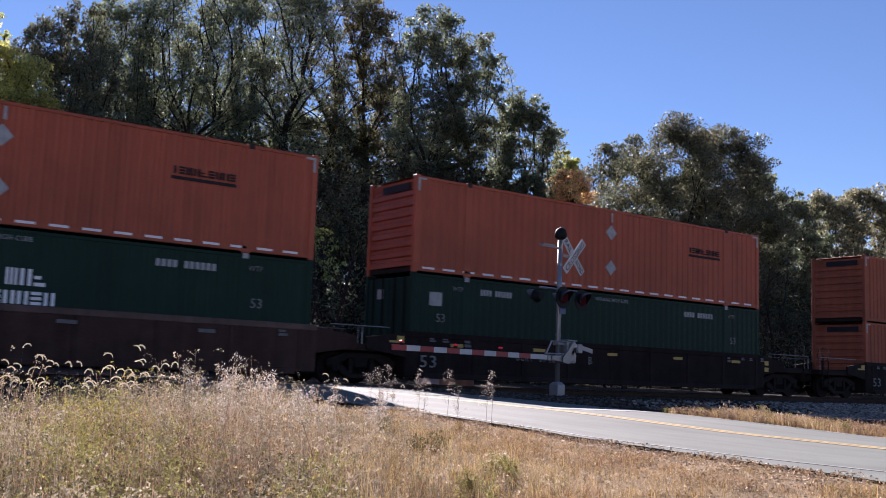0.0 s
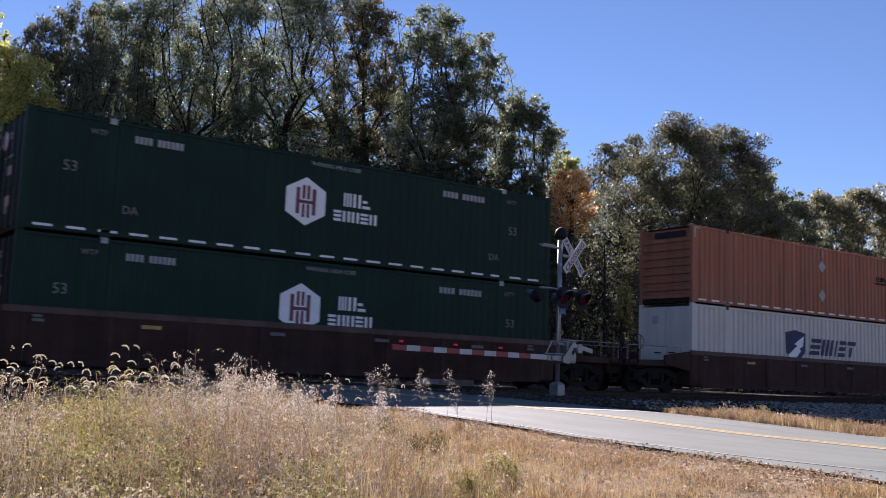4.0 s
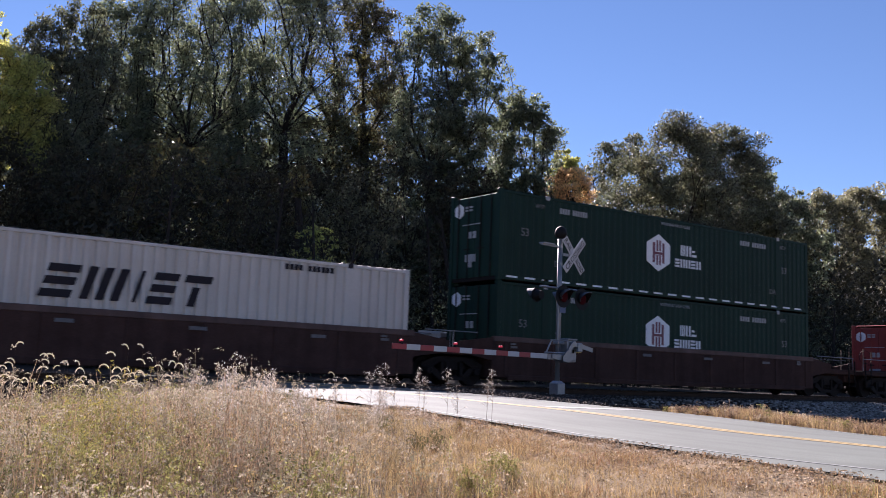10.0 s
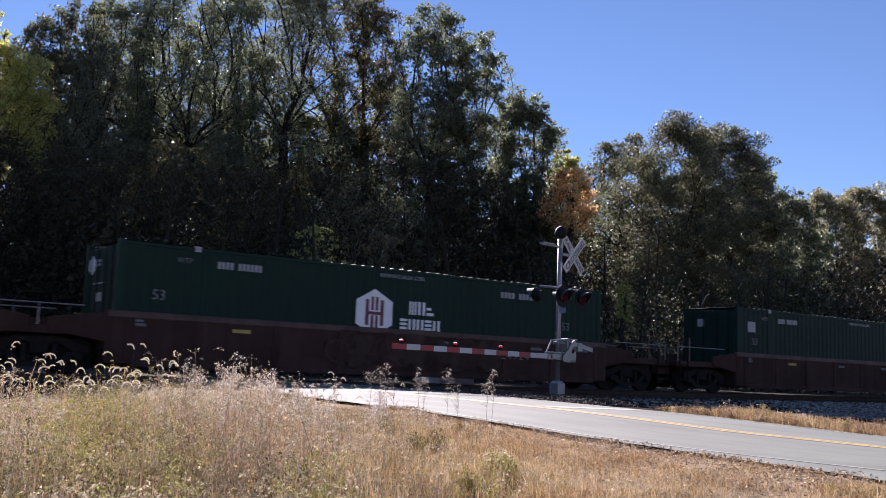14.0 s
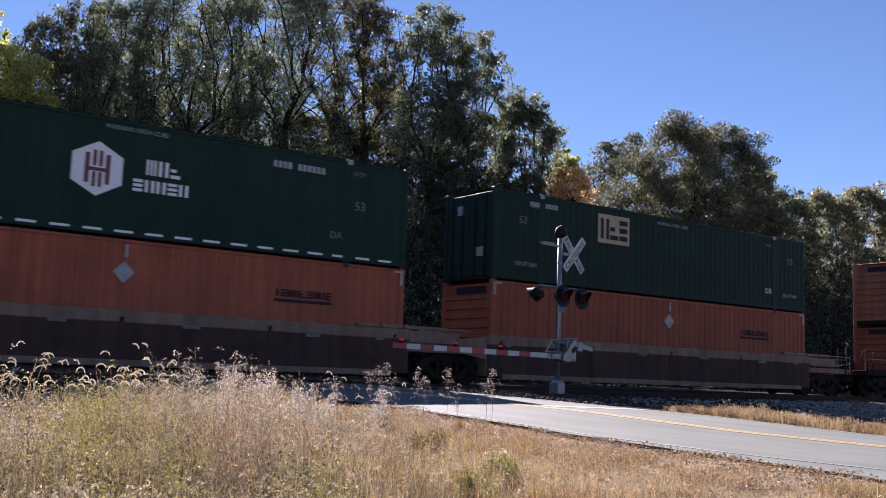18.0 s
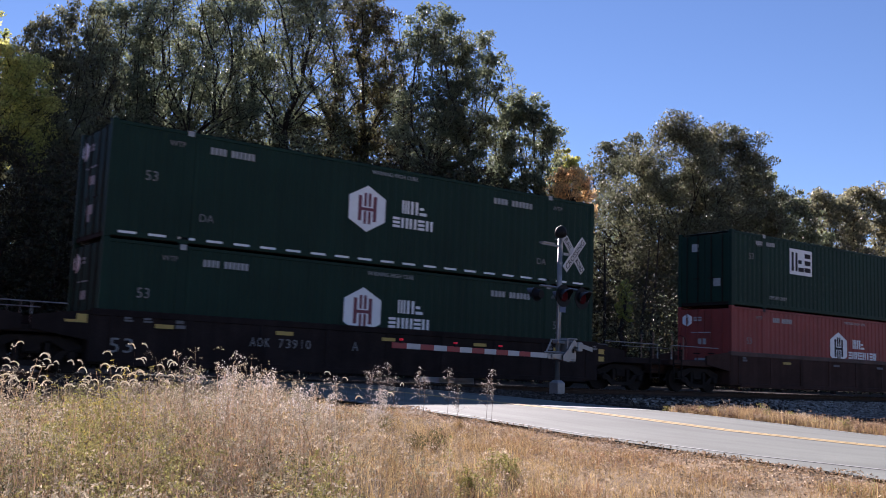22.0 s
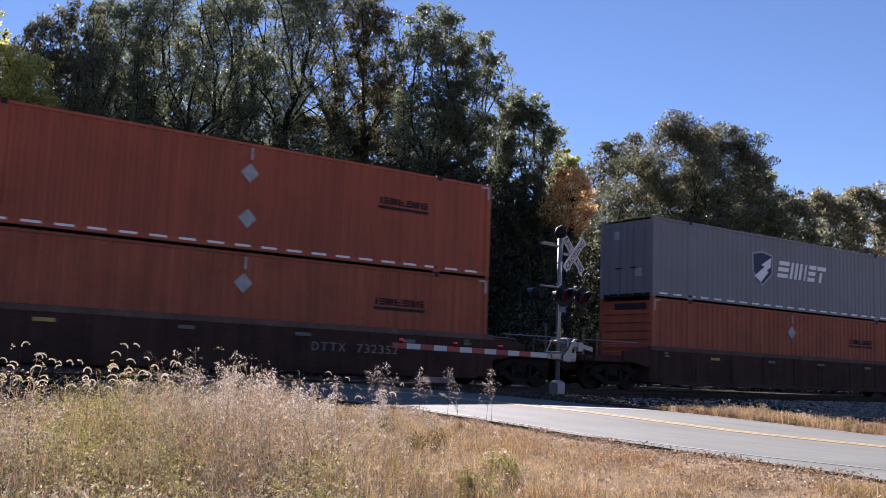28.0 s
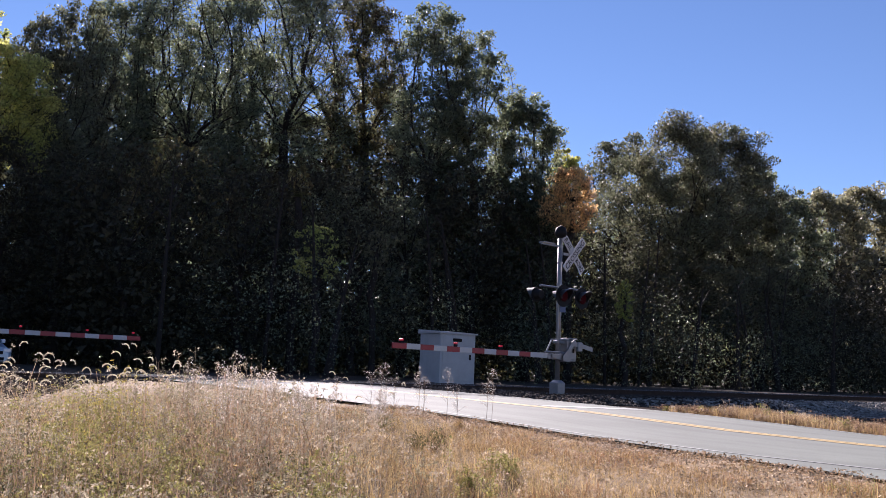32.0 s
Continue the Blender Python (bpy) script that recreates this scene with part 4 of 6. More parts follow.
    if style == "black":
        for x, z, w, h in ((-6.72, 1.16, 0.46, 0.10), (-3.49, 1.17, 0.49, 0.10), (-0.22, 1.18, 0.44, 0.09), (3.03, 1.18, 0.47, 0.09), (6.24, 1.18, 0.49, 0.10)):
            part("label_plate", Solid().plate([(x, z), (x + w, z), (x + w, z + h), (x, z + h)], y, 0.010), YELLOWMARK, c, "yellow label plate")
        for x, z, w, h in ((8.31, 1.16, 0.24, 0.16), (8.31, 0.92, 0.24, 0.16), (-8.82, 1.20, 0.50, 0.06), (-8.56, 1.26, 0.24, 0.14)):
            part("label_plate", Solid().plate([(x, z), (x + w, z), (x + w, z + h), (x, z + h)], -1.358, 0.008), YELLOWMARK, c, "yellow label plate")
        for x, z, w, h in ((-7.47, 1.28, 0.20, 0.11), (-7.0, 1.28, 0.22, 0.11), (-6.2, 1.18, 0.24, 0.20), (6.0, 1.20, 0.18, 0.18), (6.82, 1.30, 0.18, 0.10), (7.30, 1.30, 0.18, 0.10), (7.98, 1.28, 0.18, 0.14)):
            part("label_plate", bars([(x, x + w, z, z + 0.42 * h), (x, x + 0.8 * w, z + 0.6 * h, z + h)], y, 0.010), FADED, c, "pale stencilled bars")
        lettering(c, "53", -7.82, y - 0.01, 0.54, 0.50, 0.66, STENCIL, "worn white stencilled figure")
    else:
        for x, z, w in ((-5.1, 1.17, 0.49), (-1.7, 1.19, 0.42), (1.5, 1.19, 0.46), (4.9, 1.17, 0.44)):
            part("label_plate", Solid().plate([(x, z), (x + w, z), (x + w, z + 0.09), (x, z + 0.09)], y, 0.010), YELLOWMARK if x < -4 else FADED, c, "worn label plate")
        for x, z in ((-7.6, 1.2), (7.1, 1.2)):
            part("label_plate", bars([(x, x + 0.26, z, z + 0.07), (x, x + 0.2, z + 0.1, z + 0.16)], y, 0.010), FADED, c, "pale stencilled bars")
    for text, x, z, size, wide in number:
        lettering(c, text, x, y - 0.01, z, size, wide, STENCIL, "worn white stencilled reporting mark")
    return c


def graffiti(car, x0, x1, z0, z1, seed, fills, line, n):
    """Sprayed swirls on a car's side: rounded filled patches, then curved strokes over them; no words."""
    r = random.Random(seed)
    for i in range(n):
        cx = x0 + (x1 - x0) * (i + 0.5) / n
        cz = (z0 + z1) / 2 + r.uniform(-0.08, 0.08)
        w, h = (x1 - x0) / n * 0.78, (z1 - z0) * r.uniform(0.40, 0.52)
        a = r.uniform(0, 6.28)
        blob = []
        for j in range(22):
            q = 2 * math.pi * j / 22
            k = 1 + 0.28 * math.sin(3 * q + a) + 0.26 * math.sin(7 * q + 2 * a)
            blob.append((cx + w * k * math.cos(q), min(max(cz + h * k * math.sin(q), z0), z1)))
        part("sprayed_patch", Solid().plate(blob, -1.434 - 0.003 * (i % 4), 0.002), fills[i % len(fills)], car, "pale sprayed graffiti patch")
    for i in range(2 * n):
        cx = x0 + (x1 - x0) * (i + 0.5) / (2 * n)
        cz = (z0 + z1) / 2 + r.uniform(-0.15, 0.15)
        w, h = (x1 - x0) / n * r.uniform(0.35, 0.6), (z1 - z0) * r.uniform(0.2, 0.42)
        a0, span, k = r.uniform(0, 6.28), r.uniform(2.2, 4.6), 12
        pts = [(a0 + span * j / k, 1 + 0.18 * math.sin(6.28 * j / k + i)) for j in range(k + 1)]
        outer = [(cx + w * m * math.cos(q), cz + h * m * math.sin(q)) for q, m in pts]
        inner = [(cx + w * 0.84 * m * math.cos(q), cz + h * 0.84 * m * math.sin(q)) for q, m in reversed(pts)]
        s = Solid().plate(outer + inner, -1.447 - 0.003 * (i % 3), 0.002)
        part("sprayed_stroke", s, line, car, "dark sprayed outline")


# Each unit: where it stands in the train, the container above, the one below, and its car.
TRAIN = [
    (-298.25, O, HL, "brown", 0, 0, ()), (-278.84, O, PG, "black", 0, 1, (("UCRY 67488", -4.22, 0.86, 0.34, 1.90), ("B", -1.13, 0.86, 0.36, 0.22))),
    (-255.36, OL, OL, "black", 1, 0, ()), (-235.92, O, OL, "brown", 0, 0, ()), (-216.58, HG, HL, "brown", 0, 1, ()),
    (-193.48, OF, SH, "brown", 1, 0, ()), (-173.99, O, HL, "brown", 0, 0, ()), (-154.45, O, HL, "brown", 0, 1, ()),
    (-130.90, OF, HL, "brown", 1, 0, ()), (-111.45, None, SW, "brown", 0, 0, ()), (-92.02, HG, HL, "brown", 0, 1, ()),
    (-68.57, None, HR, "brown", 1, 0, (("DTTX", -4.62, 0.82, 0.30, 1.03), ("724924", -3.37, 0.84, 0.30, 1.42))), (-49.21, None, FX, "brown", 0, 0, ()), (-29.68, None, HL, "brown", 0, 1, (("DTTX", 2.05, 0.86, 0.30, 1.15), ("724924", 3.45, 0.86, 0.30, 1.42))),
    (-6.35, None, PG, "brown", 1, 1, ()),
]
TRAIN += [
    (17.24, HG, OF, "tan", 1, 0, ()), (36.67, HG, OL, "tan", 0, 0, ()), (56.04, EO, OL, "tan", 0, 1, ()),
    (79.88, OG, OL, "black", 1, 0, (("AOK 73910", -4.22, 0.84, 0.34, 1.80), ("B", -1.18, 0.86, 0.36, 0.24))), (99.35, HR, OL, "black", 0, 0, (("AOK 73910", -4.22, 0.84, 0.34, 1.80), ("C", -1.18, 0.86, 0.36, 0.24))), (118.65, HG, HL, "black", 0, 1, (("AOK 73910", -4.22, 0.84, 0.34, 1.80), ("A", -1.18, 0.86, 0.36, 0.24))),
    (142.03, EM, HR, "brown", 1, 1, ()), (165.17, HG, OF, "brown", 1, 1, ()),
    (188.28, HR, OL, "brown", 1, 0, ()), (207.40, HG, HL, "brown", 0, 0, ()), (226.96, O, OL, "brown", 0, 1, (("DTTX", 2.00, 0.82, 0.34, 1.10), ("732352", 3.40, 0.82, 0.34, 1.40))),
    (250.45, SG, OL, "brown", 1, 1, ()), (273.81, HG, SW, "brown", 1, 1, ()),
]
for u, up, low, style, first, last, number in TRAIN:
    car = well_car(style, first, last, number)
    MOVERS.append((car, u + LEN / 2, 0.0))
    if u == -68.57:
        graffiti(car, 0.5, 6.2, 0.40, 1.46, 5, (TEAL, TEAL, MARK_DIM), BLACKCAR, 11)
    if low is FX:
        graffiti(car, -7.9, -1.2, 0.40, 1.46, 8, (SPRAY_TAN, SPRAY_GREY, SPRAY_BLUE, SPRAY_GREY, SPRAY_TAN), BROWNCAR, 15)
        part("label_panel", Solid().plate([(-1.1, 0.80), (0.85, 0.80), (0.85, 1.32), (-1.1, 1.32)], -1.43, 0.010), DARKMARK, car, "black owner's panel")
        name_blocks(car, letter_blocks(-0.9, 0.75, 0.92, 1.2, 3, 0.25, 3), -1.44, 0.010, FADED, "pale block of an owner's name")
    if u == -29.68:
        graffiti(car, -2.2, 3.6, 0.42, 1.44, 12, (BROWNCAR, TANPANEL), TANPANEL, 8)
    if u == -255.36:
        for k, x in enumerate((-1.3, -0.1, 1.0, 2.0)):
            part("sprayed_block", Solid().plate([(x + p * 0.62, 0.55 + q * 0.62) for p, q in CUTS[(k * 2 + 2) % 5]], -1.43, 0.012), GHOST, car, "large pale sprayed block")
    MOVERS.append((low(), u + LEN / 2, LOW_Z))
    if up:
        MOVERS.append((up(), u + LEN / 2, TOP_Z))


def motions():
    for ob, u, z in MOVERS:
        walk(ob, [(t, pose(u - g, TRACK_Y, z)) for t, g in enumerate(GONE)])
    # foxtails and stalks nod in the wind of the train
    for ob, phase, most in SWAY:
        m = ob.matrix_basis.copy()
        walk(ob, [(t * 0.8, m @ pose(0, 0, 0, most * 0.5 * math.sin(1.7 * t + phase), most * math.sin(2.3 * t + phase * 2), 0)) for t in range(41)])

# ---- vegetation helpers ----
def leaf_cloud(centres, sizes, seed, flat=0.0, sides=4):
    """Small leaves at the centres, turned every way: lozenges or three-cornered flecks."""
    r = np.random.default_rng(seed)
    n = len(centres)
    a = r.normal(size=(n, 3))
    a[:, 2] *= (1 - flat)
    a /= np.linalg.norm(a, axis=1, keepdims=True) + 1e-9
    b = r.normal(size=(n, 3))
    b -= (b * a).sum(1, keepdims=True) * a
    b /= np.linalg.norm(b, axis=1, keepdims=True) + 1e-9
    s = np.asarray(sizes)[:, None]
    p0 = centres - a * s * 0.5
    p1 = centres + a * s * 0.5
    w = b * s * 0.32
    if sides == 3:
        v = np.stack([p0, centres + w * 1.5, p1 - w], 1).reshape(-1, 3)
        return v, np.arange(n * 3).reshape(n, 3)
    v = np.stack([p0, centres + w, p1, centres - w], 1).reshape(-1, 3)
    q = np.arange(n * 4).reshape(n, 4)
    return v, q


def ball(rn, n):
    """Points in a ball, thicker towards its skin."""
    d = rn.normal(size=(n, 3))
    d /= np.linalg.norm(d, axis=1, keepdims=True)
    return d * rn.uniform(0.15, 1, (n, 1)) ** 0.55


def tree(x, y, h, r, mat_leaf, seed, label, leaves=30000, low=0.25, sprays=420, leaf=0.2, gaps=-0.12, lean=0.0):
    """A broadleaf tree: a trunk, limbs that fork and rise to every part of the crown, and a spray of leaves at each twig's end."""
    rr = random.Random(seed)
    rn = np.random.default_rng(seed)
    t = thing("tree", label, "tree", "trees beside the railway", at=pose(x, y, ground_z(x, y) - 0.15))
    zl = low * h
    zc, zs = (zl + h) / 2, (h - zl) / 2
    turn = rr.uniform(0, 6.28)
    ends = []
    while len(ends) < sprays:
        w, q = rr.uniform(-0.97, 0.985), rr.uniform(0, 6.283)
        k = rr.uniform(0.25, 1.0) ** 0.5
        out = r * (math.sqrt(1 - w * w) if w > 0 else 1 - 0.28 * w * w) * (1 + 0.14 * math.sin(3 * q + turn + 2.2 * w) + 0.10 * math.sin(5 * q - turn + 6 * w))
        p = Vector((lean * (0.5 + 0.5 * w) + out * k * math.cos(q), out * k * math.sin(q), zc + zs * w * (0.6 + 0.4 * k)))
        if noise.noise(p * (2.6 / r) + Vector((seed * 3.1, 0, 0))) > gaps:
            ends.append(p)
    # the trunk, up to where it is lost among the limbs
    r0 = 0.013 * h + 0.06
    nodes, up, run = [], [], []
    for i in range(7):
        g = i / 6 * (zl + 0.45 * (h - zl)) / h
        nodes.append(Vector((lean * g + rr.uniform(-0.25, 0.25) * min(i, 1), rr.uniform(-0.25, 0.25) * min(i, 1), h * g)))
        up.append(i - 1)
        run.append(0.35 * nodes[-1].z)
    first = 3 if low < 0.3 else 5
    ends.sort(key=lambda p: (p - nodes[4]).length)
    where = np.zeros((7 + sprays, 3))
    where[:7] = [tuple(p) for p in nodes]
    cost = np.full(7 + sprays, 1e9)
    cost[first:7] = run[first:7]
    for p in ends:
        n = len(nodes)
        gap = where[:n] - np.array(tuple(p))
        # limbs rise: a foot above its twig costs more
        d = np.sqrt((gap ** 2).sum(1)) + 0.8 * np.maximum(gap[:, 2] + 0.3, 0)
        j = int(np.argmin(d + 0.75 * cost[:n]))
        nodes.append(p)
        up.append(j)
        where[n] = tuple(p)
        cost[n] = cost[j] + d[j]
    load = np.ones(len(nodes))
    for i in range(len(nodes) - 1, 0, -1):
        load[up[i]] += load[i]
    thick = np.maximum(r0 * np.sqrt(load / load[0]), 0.012 + 0.0006 * h)
    s = Solid()
    s.tube(nodes[:7], [r0 * 1.3] + [max(thick[i], r0 * (1 - 0.1 * i)) for i in range(1, 7)], 9)
    for i in range(7, len(nodes)):
        a, b = nodes[up[i]], nodes[i]
        before = a - nodes[up[up[i]]] if up[i] > 0 else Vector((0, 0, 1))
        L = (b - a).length
        mid = a.lerp(b, 0.5) + before.normalized() * L * 0.07 + Vector((rr.gauss(0, 0.025), rr.gauss(0, 0.025), rr.gauss(0, 0.025))) * L
        s.tube([a, mid, b], [thick[i] * 1.05, thick[i] * 0.9, thick[i] * 0.6 if load[i] > 1 else 0.01], 5 if load[i] > 6 else 3)
    part("trunk", s, BARK, t, "dark forked trunk and limbs")
    # leaves: a loose spray at each twig's end, thinner back along the twig
    each = rn.integers(0, sprays, leaves)
    tips = where[7:]
    back = where[np.array(up[7:])]
    f = np.where(rn.random(leaves) < 0.3, rn.uniform(0.3, 0.9, leaves), 1.0)[:, None]
    base = back[each] + (tips[each] - back[each]) * f
    wide = r * rn.uniform(0.11, 0.22, sprays)[each][:, None]
    pts = base + ball(rn, leaves) * wide * np.array([1.0, 1.0, 0.62])
    pts[:, 2] = np.clip(pts[:, 2], 0.3, h * 1.01)
    v, q = leaf_cloud(pts, leaf * 1.15 * rn.uniform(0.55, 1.3, leaves), seed, sides=3)
    part("crown", sheet_mesh("crown", v, q, mat_leaf), mat_leaf, t)
    return t


DARK_L = "tall dark green oak in thick leaf"
TREES = [
    # x, y, height, crown radius, leaf, label, lowest limb
    (10.7, 57, 17.6, 3.2, LEAF_YELLOW, "tall tree turning yellow beside the road", 0.6), (11.8, 66, 23.3, 2.1, LEAF_YELLOW, "slender yellowing tree top beside the road", 0.3), (13.7, 60, 21.4, 2.8, LEAF_OLIVE, "slender olive-green tree beside the road", 0.1),
    (17.2, 66, 24.9, 2.9, LEAF_OLIVE, "slender olive-green tree beside the road", 0.1), (10.6, 52, 11.8, 2.4, LEAF_SHADE, "dark leafy tree at the woodland edge", 0.08), (23.7, 80, 31.1, 4.3, LEAF_DARK, DARK_L, 0.15),
    (28.2, 84, 35.8, 5.6, LEAF_DARK, DARK_L, 0.15), (29.7, 78, 34.8, 5.7, LEAF_DARK, DARK_L, 0.15), (37.5, 86, 38.5, 5.8, LEAF_DARK, DARK_L, 0.18),
    (39.3, 80, 38.2, 6.3, LEAF_DARK, "tall open-branched oak with sky between its limbs", 0.22), (46.3, 84, 41.0, 7.1, LEAF_OLIVE, "tall open-branched oak with sky between its limbs", 0.25), (48.2, 80, 37.9, 4.4, LEAF_BROWN, "tall oak with browning leaves", 0.25),
    (38.2, 54.7, 26.8, 3.4, LEAF_DARK, DARK_L, 0.15), (41.4, 53.9, 25.1, 3.3, LEAF_DARK, DARK_L, 0.12), (44.8, 52.5, 21.2, 3.1, LEAF_DARK, DARK_L, 0.1),
    (43.4, 50.2, 14.5, 1.9, LEAF_DARK, DARK_L, 0.1), (67.9, 73, 24.1, 2.5, LEAF_YELLOW, "pale yellow-green tree behind the woods", 0.15), (43.6, 46.5, 14.3, 1.75, LEAF_GOLD, "golden-orange autumn tree at the edge of the woods", 0.69),
    (59.7, 57, 21.3, 4.5, LEAF_OLIVE, "broad oak with olive-green leaves", 0.1), (55.8, 48, 20.2, 5.3, LEAF_OLIVE, "broad round-topped oak, olive green", 0.08), (63.0, 49, 21.2, 4.7, LEAF_OLIVE, "broad round-topped oak, olive green", 0.08),
    (68.0, 50, 18.7, 3.4, LEAF_DARK, DARK_L, 0.08), (75.1, 52, 17.8, 3.6, LEAF_DARK, DARK_L, 0.08), (105.3, 67, 24.7, 5.4, LEAF_PALE, "olive-green tree far along the railway", 0.08),
    (113.8, 67, 26.3, 5.9, LEAF_PALE, "olive-green tree far along the railway", 0.08), (123.9, 67, 27.0, 7.1, LEAF_PALE, "olive-green tree far along the railway", 0.08), (29.8, 95, 29.3, 6.0, LEAF_DARK, DARK_L, 0.15),
    (37.9, 94, 31.4, 6.3, LEAF_DARK, DARK_L, 0.15), (51.5, 97, 31.1, 6.2, LEAF_DARK, DARK_L, 0.15), (50.9, 70, 24.8, 5.8, LEAF_DARK, DARK_L, 0.12),
    (33.9, 97, 36.1, 6.7, LEAF_DARK, DARK_L, 0.15), (43.2, 95, 35.9, 6.6, LEAF_DARK, DARK_L, 0.15), (24.3, 90, 28.5, 5.0, LEAF_OLIVE, DARK_L, 0.12),
    (18.3, 84, 24.7, 3.9, LEAF_OLIVE, "slender olive-green tree beside the road", 0.12), (79.6, 70, 23.0, 8.0, LEAF_DARK, DARK_L, 0.1), (91.0, 70, 23.4, 6.9, LEAF_DARK, DARK_L, 0.1),
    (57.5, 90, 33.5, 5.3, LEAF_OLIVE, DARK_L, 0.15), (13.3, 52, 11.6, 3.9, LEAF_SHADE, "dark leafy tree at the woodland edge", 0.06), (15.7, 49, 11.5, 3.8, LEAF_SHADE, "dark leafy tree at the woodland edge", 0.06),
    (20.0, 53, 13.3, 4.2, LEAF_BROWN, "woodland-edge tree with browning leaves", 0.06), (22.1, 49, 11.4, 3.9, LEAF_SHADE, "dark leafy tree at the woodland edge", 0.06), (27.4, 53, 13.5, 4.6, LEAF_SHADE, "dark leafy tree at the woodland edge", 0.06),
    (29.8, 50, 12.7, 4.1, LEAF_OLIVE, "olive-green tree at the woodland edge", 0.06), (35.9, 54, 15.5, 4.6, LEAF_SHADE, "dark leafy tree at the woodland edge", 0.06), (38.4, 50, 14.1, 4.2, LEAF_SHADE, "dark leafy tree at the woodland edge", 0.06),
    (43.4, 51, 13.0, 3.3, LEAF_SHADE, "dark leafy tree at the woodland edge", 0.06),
]
for i, (x, y, h, r, m, lab, low) in enumerate(TREES):
    open_oak, edge, round_top = "open-branched" in lab, "woodland" in lab, "round-topped" in lab
    many = 2500 if "tree top" in lab else 9000 if edge else 7000 if "golden" in lab else 15000 if y > 89 else 84000 if round_top else 26000 if open_oak else 44000 if y < 56 and x < 50 else 31000
    tree(x, y, h, r, m, 100 + i, lab, leaves=many, low=low, sprays=60 if many < 3000 else 260 if edge else 620 if round_top else 300 if y > 89 else 440,
         leaf=(0.0030 if edge else 0.0021 if round_top else 0.0025) * math.hypot(x, y), gaps=0.02 if "golden" in lab else -0.04 if open_oak else -0.32 if y < 56 and x < 50 else -0.1 if round_top else -0.16)

# thick undergrowth and the inside of the wood; LEAF_SHADE's dark colour holds its shade
def thicket(n, xr, yr, top, leaf, m, seed, label, gaps=-9.0):
    r = np.random.default_rng(seed)
    x = r.uniform(*xr, n)
    y = yr[0] + (yr[1] - yr[0]) * r.uniform(0, 1, n) ** 1.3
    lump = np.array([noise.noise((a * 0.35, b * 0.35, seed)) for a, b in zip(x, y)])
    z = r.uniform(0, 1, n) ** 0.8 * np.clip(top(x, y) * (0.85 + 0.5 * lump), 0.4, None)
    keep = (np.abs(x - np.array([road_x(b) for b in y])) > 4.6) & (lump > gaps)
    p = np.stack([x, y, z], 1)[keep]
    v, q = leaf_cloud(p, leaf * 1.2 * r.uniform(0.6, 1.4, len(p)), seed, sides=3)
    ob = new("undergrowth", sheet_mesh("undergrowth", v, q, m))
    return tagged(ob, label, "undergrowth", kind="stuff")


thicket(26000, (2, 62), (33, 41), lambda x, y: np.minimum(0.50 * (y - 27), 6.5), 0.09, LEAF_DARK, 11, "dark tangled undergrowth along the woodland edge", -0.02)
thicket(8000, (2, 62), (31, 42), lambda x, y: np.minimum(0.42 * (y - 26.5), 6.0), 0.085, LEAF_BROWN, 12, "browning shrubs along the woodland edge", 0.05)
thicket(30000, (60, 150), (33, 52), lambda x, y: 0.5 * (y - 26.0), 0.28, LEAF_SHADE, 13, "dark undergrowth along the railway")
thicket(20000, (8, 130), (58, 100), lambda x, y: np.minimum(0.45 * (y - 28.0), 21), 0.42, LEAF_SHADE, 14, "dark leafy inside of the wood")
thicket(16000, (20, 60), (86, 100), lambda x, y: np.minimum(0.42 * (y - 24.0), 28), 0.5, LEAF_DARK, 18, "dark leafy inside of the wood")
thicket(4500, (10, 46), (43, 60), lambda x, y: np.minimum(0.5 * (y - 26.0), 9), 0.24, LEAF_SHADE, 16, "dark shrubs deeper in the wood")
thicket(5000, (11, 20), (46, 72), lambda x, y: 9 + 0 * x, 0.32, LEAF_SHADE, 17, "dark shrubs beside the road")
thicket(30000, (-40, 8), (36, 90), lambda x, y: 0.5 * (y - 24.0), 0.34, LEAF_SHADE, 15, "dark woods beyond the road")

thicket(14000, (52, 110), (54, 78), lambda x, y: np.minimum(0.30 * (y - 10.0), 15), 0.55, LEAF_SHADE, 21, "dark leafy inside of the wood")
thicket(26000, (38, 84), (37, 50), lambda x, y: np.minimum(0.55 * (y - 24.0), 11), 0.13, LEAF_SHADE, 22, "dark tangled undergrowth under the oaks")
thicket(40000, (-60, 260), (102, 135), lambda x, y: 13 + 0 * x, 1.1, LEAF_DARK, 19, "distant dark woods closing the view")
thicket(30000, (8, 75), (60, 84), lambda x, y: 6 + 0 * x, 0.40, LEAF_BROWN, 20, "brown undergrowth deep in the wood")

# small shrubs inside the wood; boosted leaf colour stands in for sun on the bright ones
for k, (x, y, h, r, m, lab, low) in enumerate(((23.4, 43, 7.7, 1.4, LEAF_YELLOW, "small yellow-green tree inside the wood, leaves brightened as if sunlit", 0.6),
                                               (26.8, 43, 7.8, 0.6, LEAF_PALE, "small pale-leaved sapling inside the wood", 0.7),
                                               (24.2, 47, 11.5, 0.7, LEAF_BROWN, "slender brown-leaved tree inside the wood", 0.7),
                                               (37.8, 36, 5.7, 0.5, LEAF_YELLOW, "small yellow-green sapling at the wood's edge", 0.6))):
    tree(x, y, h, r, m, 300 + k, lab, leaves=1500, low=low, sprays=50, leaf=0.13, gaps=-1.0)

